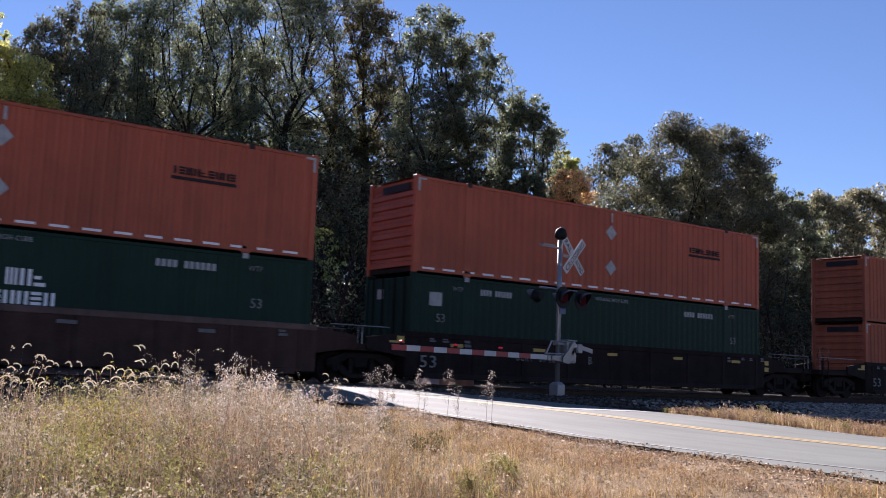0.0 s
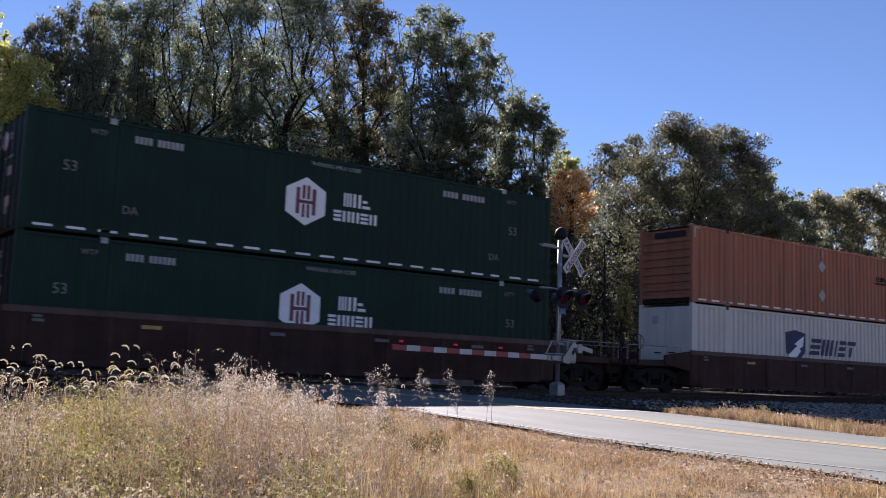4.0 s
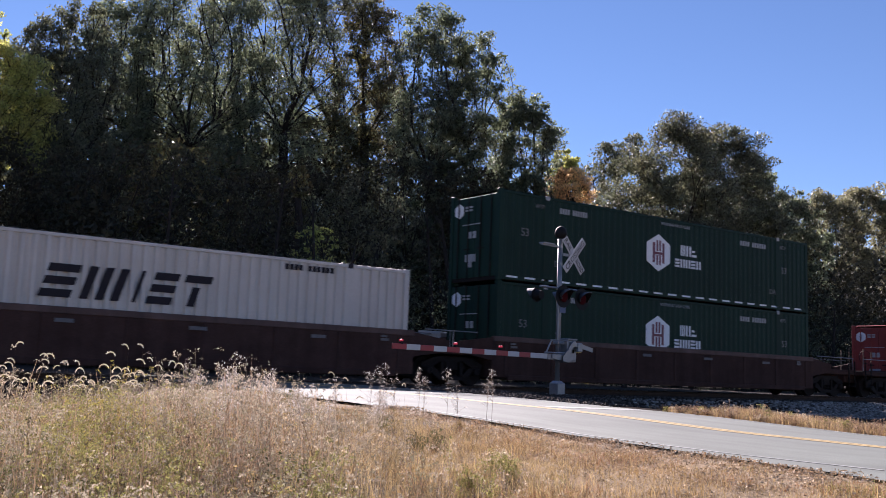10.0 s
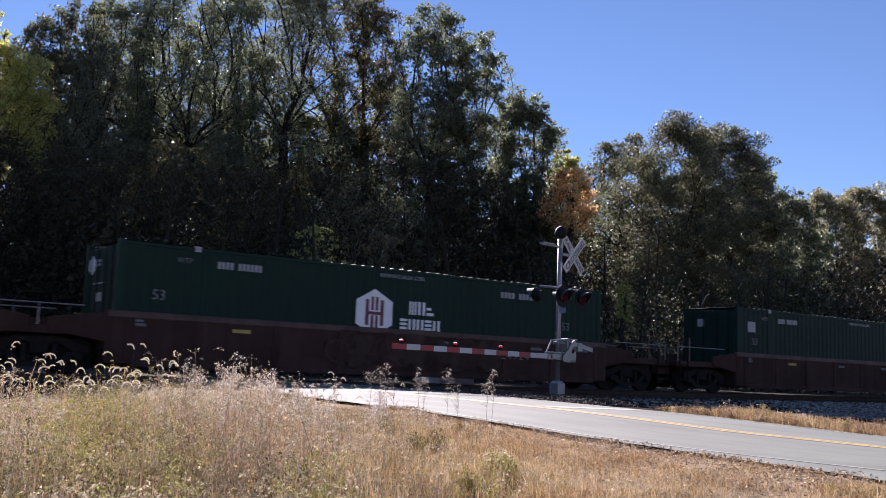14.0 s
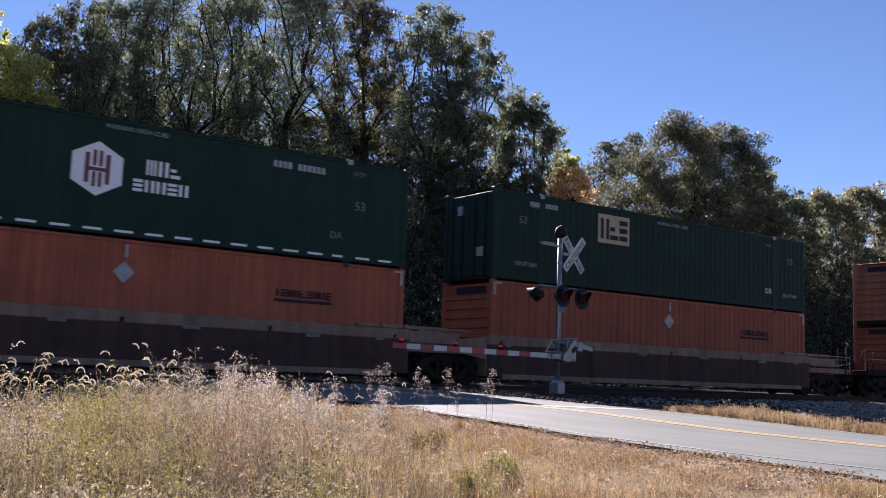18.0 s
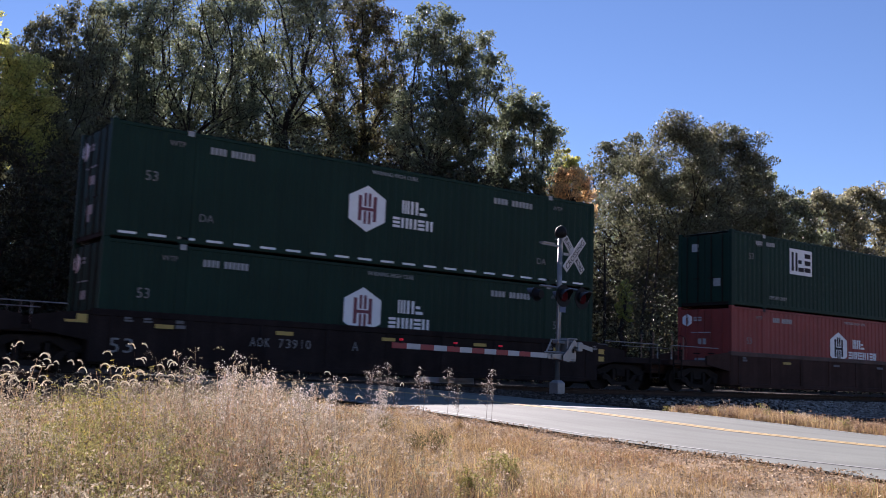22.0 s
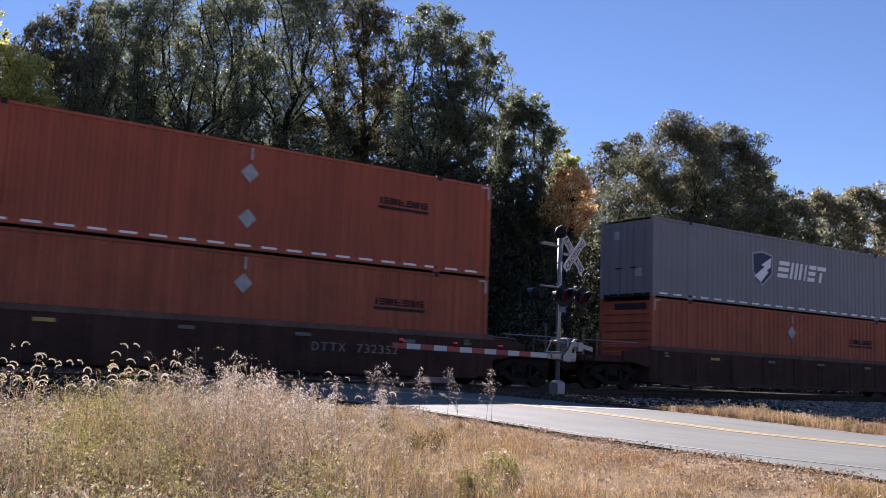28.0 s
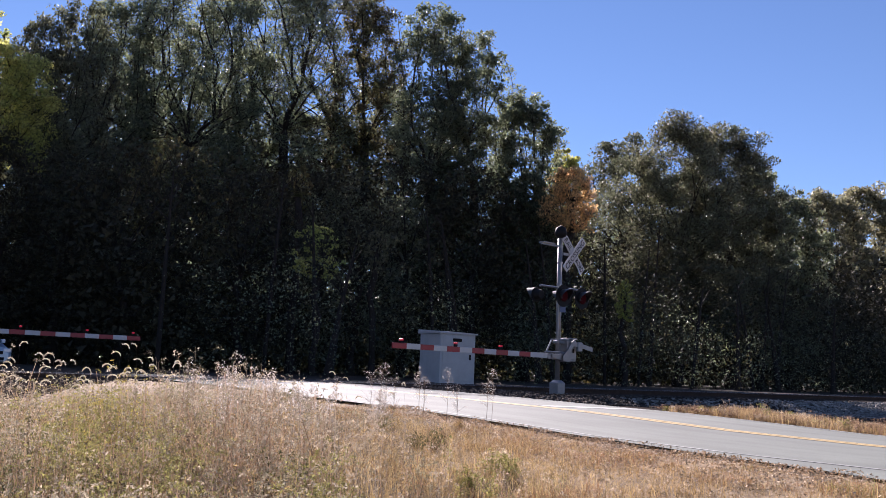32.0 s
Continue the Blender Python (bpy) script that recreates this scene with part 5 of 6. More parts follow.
# bare trunks standing in the wood
rt = random.Random(9)
for i in range(20):
    x, y = rt.uniform(12, 60), rt.uniform(34, 46)
    h = 0.5 * (y - 24)
    if abs(x - road_x(y)) < 5:
        continue
    s = Solid()
    lean = rt.uniform(-1.6, 1.6)
    s.tube([(0, 0, 0), (lean * 0.4, 0, h * 0.5), (lean, 0, h)], [rt.uniform(0.08, 0.22), 0.09, 0.03], 7)
    for k in range(5):
        z = h * rt.uniform(0.4, 0.95)
        d = Vector((rt.uniform(-1, 1), rt.uniform(-1, 1), 0.8)) * 1.1
        s.tube([(lean * z / h, 0, z), Vector((lean * z / h, 0, z)) + d], [0.035, 0.01], 5)
    ob = thing("sapling", "slim bare dark sapling inside the wood", "tree", "saplings in the wood", at=pose(x, y, ground_z(x, y) - 0.1))
    part("trunk", s, BARK, ob)

# ---- the grassy field ----
def blades(n, where, height, width, m, seed, name, label, lean=0.35, seg=2, category="grass"):
    """Many thin bent blades in one mesh. where() gives their feet; height() their height."""
    r = np.random.default_rng(seed)
    x, y = where(r, n)
    n = len(x)
    z = np.array([ground_z(a, b) for a, b in zip(x, y)]) - 0.02
    h = height(x, y, r) * r.uniform(0.55, 1.1, n)
    ang = r.uniform(0, 2 * np.pi, n)
    tilt = np.abs(r.normal(0, lean, n)) * h
    dx, dy = np.cos(ang), np.sin(ang)
    wx, wy = -np.sin(ang + r.normal(0, 0.8, n)), np.cos(ang)
    vs = []
    for k in range(seg + 1):
        f = k / seg
        off = tilt * f * f
        wd = width * (1 - 0.85 * f) * r.uniform(0.7, 1.3, n)
        cx, cy, cz = x + dx * off, y + dy * off, z + h * f * (1 - 0.18 * f * np.minimum(tilt / np.maximum(h, 1e-3), 1))
        vs += [np.stack([cx - wx * wd, cy - wy * wd, cz], 1), np.stack([cx + wx * wd, cy + wy * wd, cz], 1)]
    v = np.stack(vs, 1)
    k2 = 2 * (seg + 1)
    base = (np.arange(n) * k2)[:, None]
    q = np.concatenate([np.stack([base[:, 0] + 2 * k, base[:, 0] + 2 * k + 1, base[:, 0] + 2 * k + 3, base[:, 0] + 2 * k + 2], 1) for k in range(seg)])
    ob = new(name, sheet_mesh(name, v.reshape(-1, 3), q, m))
    return tagged(ob, label, category, kind="stuff"), (v[:, -1], h, x, y)


def field(r, n):
    """Feet spread over the part of the field before the camera."""
    y = 3.9 + (14.5 - 3.9) * r.uniform(0, 1, n * 2) ** 0.9
    x = r.uniform(-1.2, 7.3, n * 2)
    keep = (x > 0.16 * y - 0.6) & (x < 1.15 * y + 0.8)
    return x[keep][:n], y[keep][:n]


def field_top(x, y):
    """How high the weeds reach, in the world."""
    by_side = np.interp(x / np.maximum(y, 0.1), [0.2, 0.27, 0.32, 0.37, 0.40, 0.45, 0.50, 0.55, 0.58, 0.61, 0.66, 0.745, 0.84, 1.0],
                        [0.04, 0.03, 0.01, 0.04, 0.11, 0.13, 0.12, 0.08, 0.05, -0.01, -0.07, -0.13, -0.20, -0.27])
    return np.minimum(by_side, np.interp(x, [5.8, 6.5, 7.3], [0.15, -0.12, -0.26]))


def field_height(x, y, r):
    z = np.array([ground_z(a, b) for a, b in zip(x, y)])
    lump = np.array([noise.noise((a * 0.9, b * 0.9, 3.0)) + 0.5 * noise.noise((a * 2.3, b * 2.3, 8.0)) for a, b in zip(x, y)])
    near = np.clip((y - 4.0) / 3.0, 0, 1)
    mown = np.clip((1.02 - x / np.maximum(y, 0.1)) / 0.26, 0, 1)
    return np.clip((field_top(x, y) - z) * (0.90 + 0.62 * lump) * (0.45 + 0.55 * near) * (0.12 + 0.88 * mown), 0.05, None)


def tufted(r, n):
    """Feet gathered in tufts."""
    cx, cy = field(r, n // 16)
    k = r.integers(0, len(cx), n)
    rad = np.abs(r.normal(0, 0.07, n))
    a = r.uniform(0, 6.28, n)
    return cx[k] + rad * np.cos(a), cy[k] + rad * np.sin(a)


def grassy(r, n):
    """Straw grass takes the road's side of the field; few tufts stand among the weeds."""
    x, y = tufted(r, n)
    keep = r.uniform(0, 1, len(x)) < np.clip(0.16 + 1.6 * (x / y - 0.50), 0.16, 1)
    return x[keep], y[keep]


def weedy(r, n):
    """The other side is thick with bushy weeds."""
    x, y = field(r, n * 2)
    keep = r.uniform(0, 1, len(x)) < np.clip(1.05 - 4.5 * (x / y - 0.50), 0.0, 1)
    return x[keep][:n], y[keep][:n]


def greenest(r, n):
    x, y = field(r, n * 6)
    f = x / y
    patch = np.maximum(np.exp(-((f - 0.31) / 0.055) ** 2) * 0.5, np.maximum(np.exp(-((f - 0.56) / 0.04) ** 2 - ((y - 5.2) / 0.8) ** 2), 0.35 * np.exp(-((f - 0.80) / 0.05) ** 2 - ((y - 6.2) / 0.8) ** 2)))
    keep = r.uniform(0, 1, len(x)) < patch
    return x[keep][:n], y[keep][:n]


blades(60000, grassy, lambda x, y, r: field_height(x, y, r) * 0.86, 0.0021, STRAW, 21, "dry_grass", "tall dry straw-coloured grass in the field", 0.65, 3)
blades(14000, field, lambda x, y, r: field_height(x, y, r) * 0.62, 0.0022, MAUVE, 27, "brown_grass", "brown dead grass in the field", 0.8, 2)


def scatter_points(p, size, m, seed, name, label, category):
    r = np.random.default_rng(seed)
    v, q = leaf_cloud(p, size * r.uniform(0.5, 1.6, len(p)), seed, sides=3)
    ob = new(name, sheet_mesh(name, v, q, m))
    return tagged(ob, label, category, kind="stuff")


def lumps(k, s, lo, hi):
    return lambda x, y: np.clip((np.array([noise.noise((a * k, b * k, s)) for a, b in zip(x, y)]) - lo) / (hi - lo), 0, 1)


def plumes(heads, n, length, thick, r):
    """n flecks for each head, strung along a short drooping plume."""
    m = len(heads)
    a = r.uniform(0, 6.28, (m, 1))
    up = r.uniform(0.1, 1.1, (m, 1))
    far = length * r.uniform(0.5, 1.2, (m, 1))
    t = np.tile(np.linspace(0, 1, n), (m, 1))
    out = np.stack([np.cos(a) * t * far, np.sin(a) * t * far, far * (up * t - 0.9 * t * t)], 2)
    return (heads[:, None, :] + out + r.normal(0, thick, (m, n, 3))).reshape(-1, 3)


def branchy(n, patch, m_stem, m_tuft, tuft, per, seed, name, label, where=field, rise=1.0, tops=0.45):
    """Bushy dead weeds: an upright stem, side twigs, and tufts at the twigs' ends."""
    r = np.random.default_rng(seed)
    x, y = where(r, n)
    keep = patch(x, y) > r.uniform(0, 1, len(x))
    x, y = x[keep], y[keep]
    n = len(x)
    z = np.array([ground_z(a, b) for a, b in zip(x, y)]) - 0.02
    h = field_height(x, y, r) * r.uniform(0.75, 1.18, n) * rise
    lx, ly = r.normal(0, 0.10, n) * h, r.normal(0, 0.10, n) * h
    foot, head = np.stack([x, y, z], 1), np.stack([x + lx, y + ly, z + h], 1)
    a, b = [foot], [head]
    w = [np.full(n, 0.0018)]
    tips = [head]
    for k in range(per):
        f = r.uniform(tops, 0.98, (n, 1))
        st = foot + (head - foot) * f
        d = r.normal(size=(n, 3)) * np.array([1, 1, 0.3]) + np.array([0, 0, 0.8])
        e = st + d * (0.07 * h * (1.5 - f[:, 0]))[:, None]
        a.append(st)
        b.append(e)
        w.append(np.full(n, 0.0013))
        tips.append(e)
    a, b, w = np.concatenate(a), np.concatenate(b), np.concatenate(w)[:, None]
    side = np.stack([b[:, 1] - a[:, 1] + 1e-3, -(b[:, 0] - a[:, 0]), np.zeros(len(a))], 1)
    side = np.where(r.random((len(a), 1)) < 0.5, side, np.array([[0.8, -0.6, 0.0]]))
    side /= np.linalg.norm(side, axis=1, keepdims=True) + 1e-9
    v = np.stack([a - side * w, a + side * w, b + side * w * 0.6, b - side * w * 0.6], 1).reshape(-1, 3)
    q = np.arange(len(a) * 4).reshape(-1, 4)
    ob = new(name, sheet_mesh(name, v, q, m_stem))
    tagged(ob, label, "weeds", kind="stuff")
    t = np.concatenate(tips)
    t = plumes(t, 6, tuft * 4.2, tuft * 0.38, r)
    scatter_points(t, tuft, m_tuft, seed + 1, name + "_tufts", label + ", their tufts", "weeds")


branchy(1350, lumps(0.55, 5.0, -0.35, 0.25), MAUVE, ASTER, 0.0150, 8, 31, "seeding_weeds", "dead weeds gone to grey-white seed", weedy)
branchy(900, lumps(0.5, 9.0, -0.3, 0.3), RUSSET, FLUFF, 0.0135, 8, 34, "withered_weeds", "withered russet weeds in the field")
branchy(450, lumps(0.6, 14.0, -0.9, 0.1), HERB, HERB, 0.016, 14, 37, "green_weeds", "green leafy weeds among the dry grass", greenest, 0.85, 0.2)


def bushes(n, flecks, size, m, seed, name, label, tall=1.0, where=None, rise=None):
    """Rounded bushy weeds: stems from one foot to a dome thick with flecks of seed or leaf."""
    r = np.random.default_rng(seed)
    x, y = (where or field)(r, n * 2)
    keep = (x / y < 0.84) | (where is not None)
    x, y = x[keep][:n], y[keep][:n]
    h = (rise or field_height)(x, y, r) * r.uniform(0.6, 1.2, len(x)) * tall
    z = np.array([ground_z(a, b) for a, b in zip(x, y)])
    k = np.repeat(np.arange(len(x)), flecks // 10)
    d = r.normal(size=(len(k), 3))
    d /= np.linalg.norm(d, axis=1, keepdims=True)
    d[:, 2] = np.abs(d[:, 2])
    rad = r.uniform(0.25, 1, (len(k), 1)) ** 0.5
    wide = (h * r.uniform(0.35, 0.6, len(x)))[k]
    ragged = 1 + 0.22 * np.sin(7 * d[:, 0] + 5 * d[:, 1] + x[k] * 9)
    p = np.stack([x[k] + d[:, 0] * rad[:, 0] * wide * ragged, y[k] + d[:, 1] * rad[:, 0] * wide * ragged, z[k] + h[k] * (0.25 + 0.75 * d[:, 2] * rad[:, 0] * ragged)], 1)
    # every seed head is a knot of ten flecks
    k = np.repeat(k, 10)
    p = plumes(p, 10, size * 5.0, size * 0.45, r)
    scatter_points(p, size, m, seed + 1, name, label, "weeds")
    s = r.integers(0, len(k), len(x) * 26)
    a = np.stack([x[k[s]], y[k[s]], z[k[s]]], 1)
    b = p[s]
    side = np.stack([np.full(len(s), 0.0012), np.full(len(s), -0.0009), np.zeros(len(s))], 1)
    v = np.stack([a - side, a + side, b + side, b - side], 1).reshape(-1, 3)
    ob = new(name + "_stems", sheet_mesh(name + "_stems", v, np.arange(len(s) * 4).reshape(-1, 4), RUSSET))
    tagged(ob, label + ", their stems", "weeds", kind="stuff")


bushes(150, 1000, 0.0125, ASTER, 51, "fluffy_bushes", "bushy dead weeds thick with grey-white seed", 1.0, weedy)
bushes(80, 1100, 0.011, MAUVE, 57, "brown_bushes", "bushy grey-brown dead weeds", 0.95, weedy)
bushes(90, 700, 0.012, STRAW, 53, "straw_bushes", "bushy straw-coloured dead weeds", 0.9)
bushes(75, 800, 0.015, HERB, 55, "green_bushes", "bushy yellow-green weeds in the field", 0.85, greenest)
bushes(95, 460, 0.019, DIMHERB, 71, "dull_green_bushes", "low dull green weeds between the seed heads", 0.78, weedy)
bushes(55, 420, 0.018, UMBER, 73, "dark_brown_bushes", "dark brown withered weeds in the field", 0.85, weedy)
bushes(85, 700, 0.0135, HERB, 77, "yellow_green_bushes", "soft yellow-green weeds in the field", 0.95, lambda r, n: (lambda y: (r.uniform(0.17, 0.44, n) * y, y))(r.uniform(4.2, 10.0, n)))
bushes(16, 900, 0.012, GOLDENROD, 59, "yellow_bushes", "yellow goldenrod among the weeds", 1.02, lambda r, n: (lambda y: (np.array([0.272, 0.285, 0.325, 0.338])[r.integers(0, 4, n)] * y + r.normal(0, 0.03, n), y))(r.uniform(8.6, 9.6, n)))


def against_dark(r, n):
    """Clumps of seeding weeds that stand up before the train."""
    c = np.array([0.37, 0.385, 0.425, 0.44, 0.452, 0.485, 0.498, 0.525, 0.54, 0.572, 0.635])
    y = r.uniform(9.0, 10.6, n)
    return (c[r.integers(0, len(c), n)] + r.normal(0, 0.006, n)) * y, y


branchy(75, lumps(0.9, 2.0, -1.5, -1.0), MAUVE, SEED, 0.012, 26, 43, "tall_seeding_weeds", "tall dead weeds in white seed against the dark train", against_dark, 1.08, 0.76)

# nodding foxtails that stand clear of the weeds
rf = random.Random(17)
SWAY = []
for i in range(58):
    yy = rf.uniform(8.6, 10.8)
    xx = yy * (rf.uniform(0.20, 0.385) if i < 53 else rf.uniform(0.57, 0.68))
    zt = (0.49, 0.47, 0.45, 0.40)[i] if i < 4 else rf.choice((0.08, 0.12, 0.16, 0.20, 0.25, 0.31)) + rf.uniform(-0.03, 0.05) - (0.06 if i >= 53 else 0.0)
    gz = ground_z(xx, yy)
    h = zt - gz
    ob = thing("foxtail", "nodding foxtail grass with a pale bristly head", "grass", "foxtails in the field", at=pose(xx, yy, gz - 0.01, 0, 0, rf.choice((-15, 165)) + rf.uniform(-50, 50)))
    SWAY.append((ob, rf.uniform(0, 6.28), rf.uniform(2.0, 4.5)))
    part("stem", Solid().tube([(0, 0, 0), (0.01, 0, h * 0.5), (0.0, 0, h)], [0.0008, 0.0007, 0.0005], 4), UMBER, ob)
    L = rf.uniform(0.080, 0.112)
    bow, bend = rf.uniform(0.40, 0.52), rf.uniform(2.0, 3.0)
    arc = [(L * bow * (1 - math.cos(q)), 0, h + L * bow * math.sin(q)) for q in [j * bend / 9 for j in range(10)]]
    head = part("seed_head", Solid().tube(arc, [0.001, 0.003, 0.0048, 0.0058, 0.006, 0.006, 0.0056, 0.0048, 0.0034, 0.001], 7), BRISTLE, ob, "pale bristly seed head")
    rb = np.random.default_rng(500 + i)
    q = rb.uniform(0.15, bend, 90)
    pts = np.stack([L * bow * (1 - np.cos(q)), np.zeros(90), h + L * bow * np.sin(q)], 1) + rb.normal(0, 0.0036, (90, 3))
    v, f = leaf_cloud(pts, rb.uniform(0.006, 0.011, 90), 500 + i, sides=3)
    part("bristle", sheet_mesh("bristle", v, f, BRISTLE), BRISTLE, head)["kind"] = "stuff"

# single stalks standing before the road
STALKS = ((0.395, 9.6, 0.36), (0.402, 9.8, 0.30), (0.622, 9.8, 0.32), (0.635, 9.9, 0.38), (0.645, 10.0, 0.43), (0.655, 9.6, 0.29), (0.692, 9.6, 0.35), (0.700, 9.9, 0.26), (0.736, 9.5, 0.38), (0.752, 9.2, 0.20), (0.808, 9.3, 0.40), (0.799, 9.6, 0.28), (0.64, 9.2, 0.15), (0.575, 10.0, 0.22))
for u, yy, zt in STALKS:
    xx = u * yy
    gz = ground_z(xx, yy)
    h = zt - gz
    ob = thing("weed_stalk", "single dead weed stalk gone to seed", "weed", "weed stalks before the road", at=pose(xx, yy, gz - 0.01))
    SWAY.append((ob, rf.uniform(0, 6.28), rf.uniform(1.0, 2.0)))
    s = Solid().tube([(0, 0, 0), (0.02, 0, h * 0.6), (rf.uniform(-0.03, 0.05), 0, h)], [0.0022, 0.0018, 0.0012], 5)
    pts = []
    for k in range(30):
        z = h * (1 - 0.5 * rf.random() ** 1.3)
        reach = 0.03 + 0.16 * (1 - z / h)
        e = (rf.uniform(-reach, reach), rf.uniform(-reach, reach), z + rf.uniform(-0.01, 0.05))
        s.tube([(0.015 * z / h, 0, z - 0.03), e], [0.0011, 0.0006], 4)
        pts.append(e)
    part("stem", s, UMBER, ob)
    pts = plumes(np.array(pts), 9, 0.055, 0.0045, np.random.default_rng(int(u * 1e4)))
    v, q = leaf_cloud(pts, np.full(len(pts), 0.0095), 70)
    part("seed_head", sheet_mesh("seed_head", v, q, SEED), SEED, ob)["kind"] = "stuff"


def verge(r, n):
    y = r.uniform(1.5, 12.5, n * 2)
    x = r.uniform(4.6, 8.2, n * 2)
    keep = (x < 1.75 * y + 0.5) & (x < 10.85 + np.array([near_side(b) for b in y]))
    return x[keep][:n], y[keep][:n]


def patchy(k, seed, x, y):
    return np.array([noise.noise((a * k, b * k, seed)) for a, b in zip(x, y)])


def flat_h(x, y, r):
    """Low by the road, rising in tufts."""
    near = 10.93 + np.array([near_side(b) for b in y]) - x
    trodden = np.clip(0.25 + 0.42 * near, 0.25, 1.0)
    return np.clip(0.12 + 0.16 * patchy(1.3, 2.0, x, y) + 0.10 * patchy(4.0, 5.0, x, y), 0.035, None) * trodden


def russet_verge(r, n):
    """Russet grass gathers in patches."""
    x, y = verge(r, n * 2)
    keep = patchy(0.8, 7.0, x, y) + 0.5 * patchy(2.5, 1.0, x, y) > 0.02
    return x[keep][:n], y[keep][:n]


def green_verge(r, n):
    x, y = verge(r, n * 4)
    keep = patchy(0.9, 12.0, x, y) > 0.22
    return x[keep][:n], y[keep][:n]


def spill(r, n):
    """Litter and grass at the broken edge of the road."""
    y = r.uniform(1.5, 13.0, n)
    return 10.93 + np.array([near_side(b) for b in y]) + np.abs(r.normal(0, 0.09, n)) * np.where(np.sin(y * 2.1) + np.sin(y * 5.3 + 1) > 0, 1.0, -1.0), y


blades(40000, verge, flat_h, 0.0022, STRAW, 24, "short_dry_grass", "short dry tan grass on the road verge", 1.0)
blades(18000, russet_verge, flat_h, 0.0022, VERGE_RUSSET, 26, "short_brown_grass", "short russet-brown grass on the road verge", 1.1)
blades(5000, green_verge, flat_h, 0.0022, HERB, 30, "short_green_grass", "thin green grass on the road verge", 1.0)


def far_verge(r, n):
    """The strip beyond the road, from its edge to the foot of the ballast."""
    y = r.uniform(5, 17.5, n * 2)
    x = 14.02 + np.abs(r.normal(0, 1.6, n * 2)) + 0.25 * np.maximum(y - 12.2, 0) * 4
    keep = (x < 1.9 * y + 2) & (x < 24)
    return x[keep][:n], y[keep][:n]


def verge_h(x, y, r):
    """Rough and high by the road, sinking towards the ballast."""
    z = np.array([ground_z(a, b) for a, b in zip(x, y)])
    top = np.interp(y, [6, 8, 9, 10, 10.8, 12, 13], [-0.25, -0.18, -0.16, -0.07, -0.05, -0.06, -0.12]) - 0.07 * np.maximum(x - 15.2, 0)
    lump = np.array([noise.noise((a * 0.7, b * 0.7, 6.0)) for a, b in zip(x, y)])
    return np.clip((top - z) * (1.0 + 0.5 * lump), 0.07, 0.6)


blades(13000, far_verge, verge_h, 0.005, STRAW, 25, "verge_grass", "dry tan grass between the road and the railway", 0.6)
blades(12000, far_verge, verge_h, 0.004, RUSSET, 28, "brown_verge_grass", "russet dead grass between the road and the railway", 0.6)
bushes(140, 220, 0.02, RUSSET, 61, "verge_bushes", "low russet weeds beside the railway", 1.1, far_verge, verge_h)
bushes(60, 150, 0.018, FLUFF, 63, "pale_verge_bushes", "low pale weeds beside the railway", 1.0, far_verge, verge_h)
bushes(60, 220, 0.02, HERB, 65, "green_verge_bushes", "low green weeds beside the railway", 0.9, far_verge, verge_h)


def litter(n, where, size, seed, name, label):
    r = np.random.default_rng(seed)
    x, y = where(r, n)
    z = np.array([ground_z(a, b) for a, b in zip(x, y)]) + r.uniform(0.01, 0.06, len(x))
    v, q = leaf_cloud(np.stack([x, y, z], 1), size * r.uniform(0.5, 1.4, len(x)), seed, flat=0.6)
    ob = new(name, sheet_mesh(name, v, q, DEADLEAF))
    return tagged(ob, label, "leaf litter", kind="stuff")


litter(13000, verge, 0.020, 41, "leaf_litter", "fallen brown leaves scattered on the verge")


def trodden_strip(r, n):
    """Bare trodden ground along the road, under fallen leaves."""
    x, y = verge(r, n * 5)
    near = 10.93 + np.array([near_side(b) for b in y]) - x
    keep = (near < np.abs(r.normal(0, 0.9, len(x)))) & (patchy(1.1, 9.0, x, y) > -0.25)
    return x[keep][:n], y[keep][:n]


litter(7000, trodden_strip, 0.026, 43, "leaf_litter", "pale fallen leaves on bare ground along the road")
litter(2600, spill, 0.024, 42, "edge_litter", "fallen leaves along the broken road edge")


def round_about(r, n):
    """The rest of the field, beside and behind the camera."""
    x, y = r.uniform(-14, 6.8, n), r.uniform(-9, 19, n)
    keep = ((y < 3.9) | (x < 0.16 * y - 0.6)) & (x * x + y * y > 2.2)
    return x[keep], y[keep]


blades(16000, round_about, lambda x, y, r: np.where((y > 3.5) & (x < 0), 0.55, 0.16), 0.003, STRAW, 29, "outer_dry_grass", "dry tan grass over the rest of the field", 0.9)

# ---- the crossing's signals ----
MAST = (17.52, 19.02)
mz = -0.13
sig = thing("crossing_signal", "aluminium level crossing signal with crossbuck and flashing lamps", "crossing signal", at=pose(MAST[0], MAST[1], mz, 0, 0, 7))
part("foundation", Solid().box(-0.23, 0.23, -0.23, 0.23, -0.5, -0.035, 0.02), CONCRETE, sig)
part("mast_base", Solid().loft([[(a * c, b * c, z) for a, b in ((-1, -1), (1, -1), (1, 1), (-1, 1))] for z, c in ((-0.04, 0.21), (0.0, 0.21), (0.02, 0.14), (0.33, 0.14), (0.36, 0.115), (0.40, 0.08))]), GALV, sig, "cast pinnacle base")
for bx, by in ((-0.185, -0.185), (0.185, -0.185), (0.185, 0.185), (-0.185, 0.185)):
    part("anchor_bolt", Solid().tube([(bx, by, -0.02), (bx, by, 0.07)], 0.02, 6), GALV, sig)
part("conduit", Solid().tube([(-0.10, -0.07, 1.45), (-0.10, -0.07, 2.42)], 0.02, 7), GALV, sig)
for bz in (1.62, 2.10, 2.90, 3.45, 3.88):
    part("mast_band", Solid().tube([(0, 0, bz - 0.025), (0, 0, bz + 0.025)], 0.074, 12), GALV, sig)
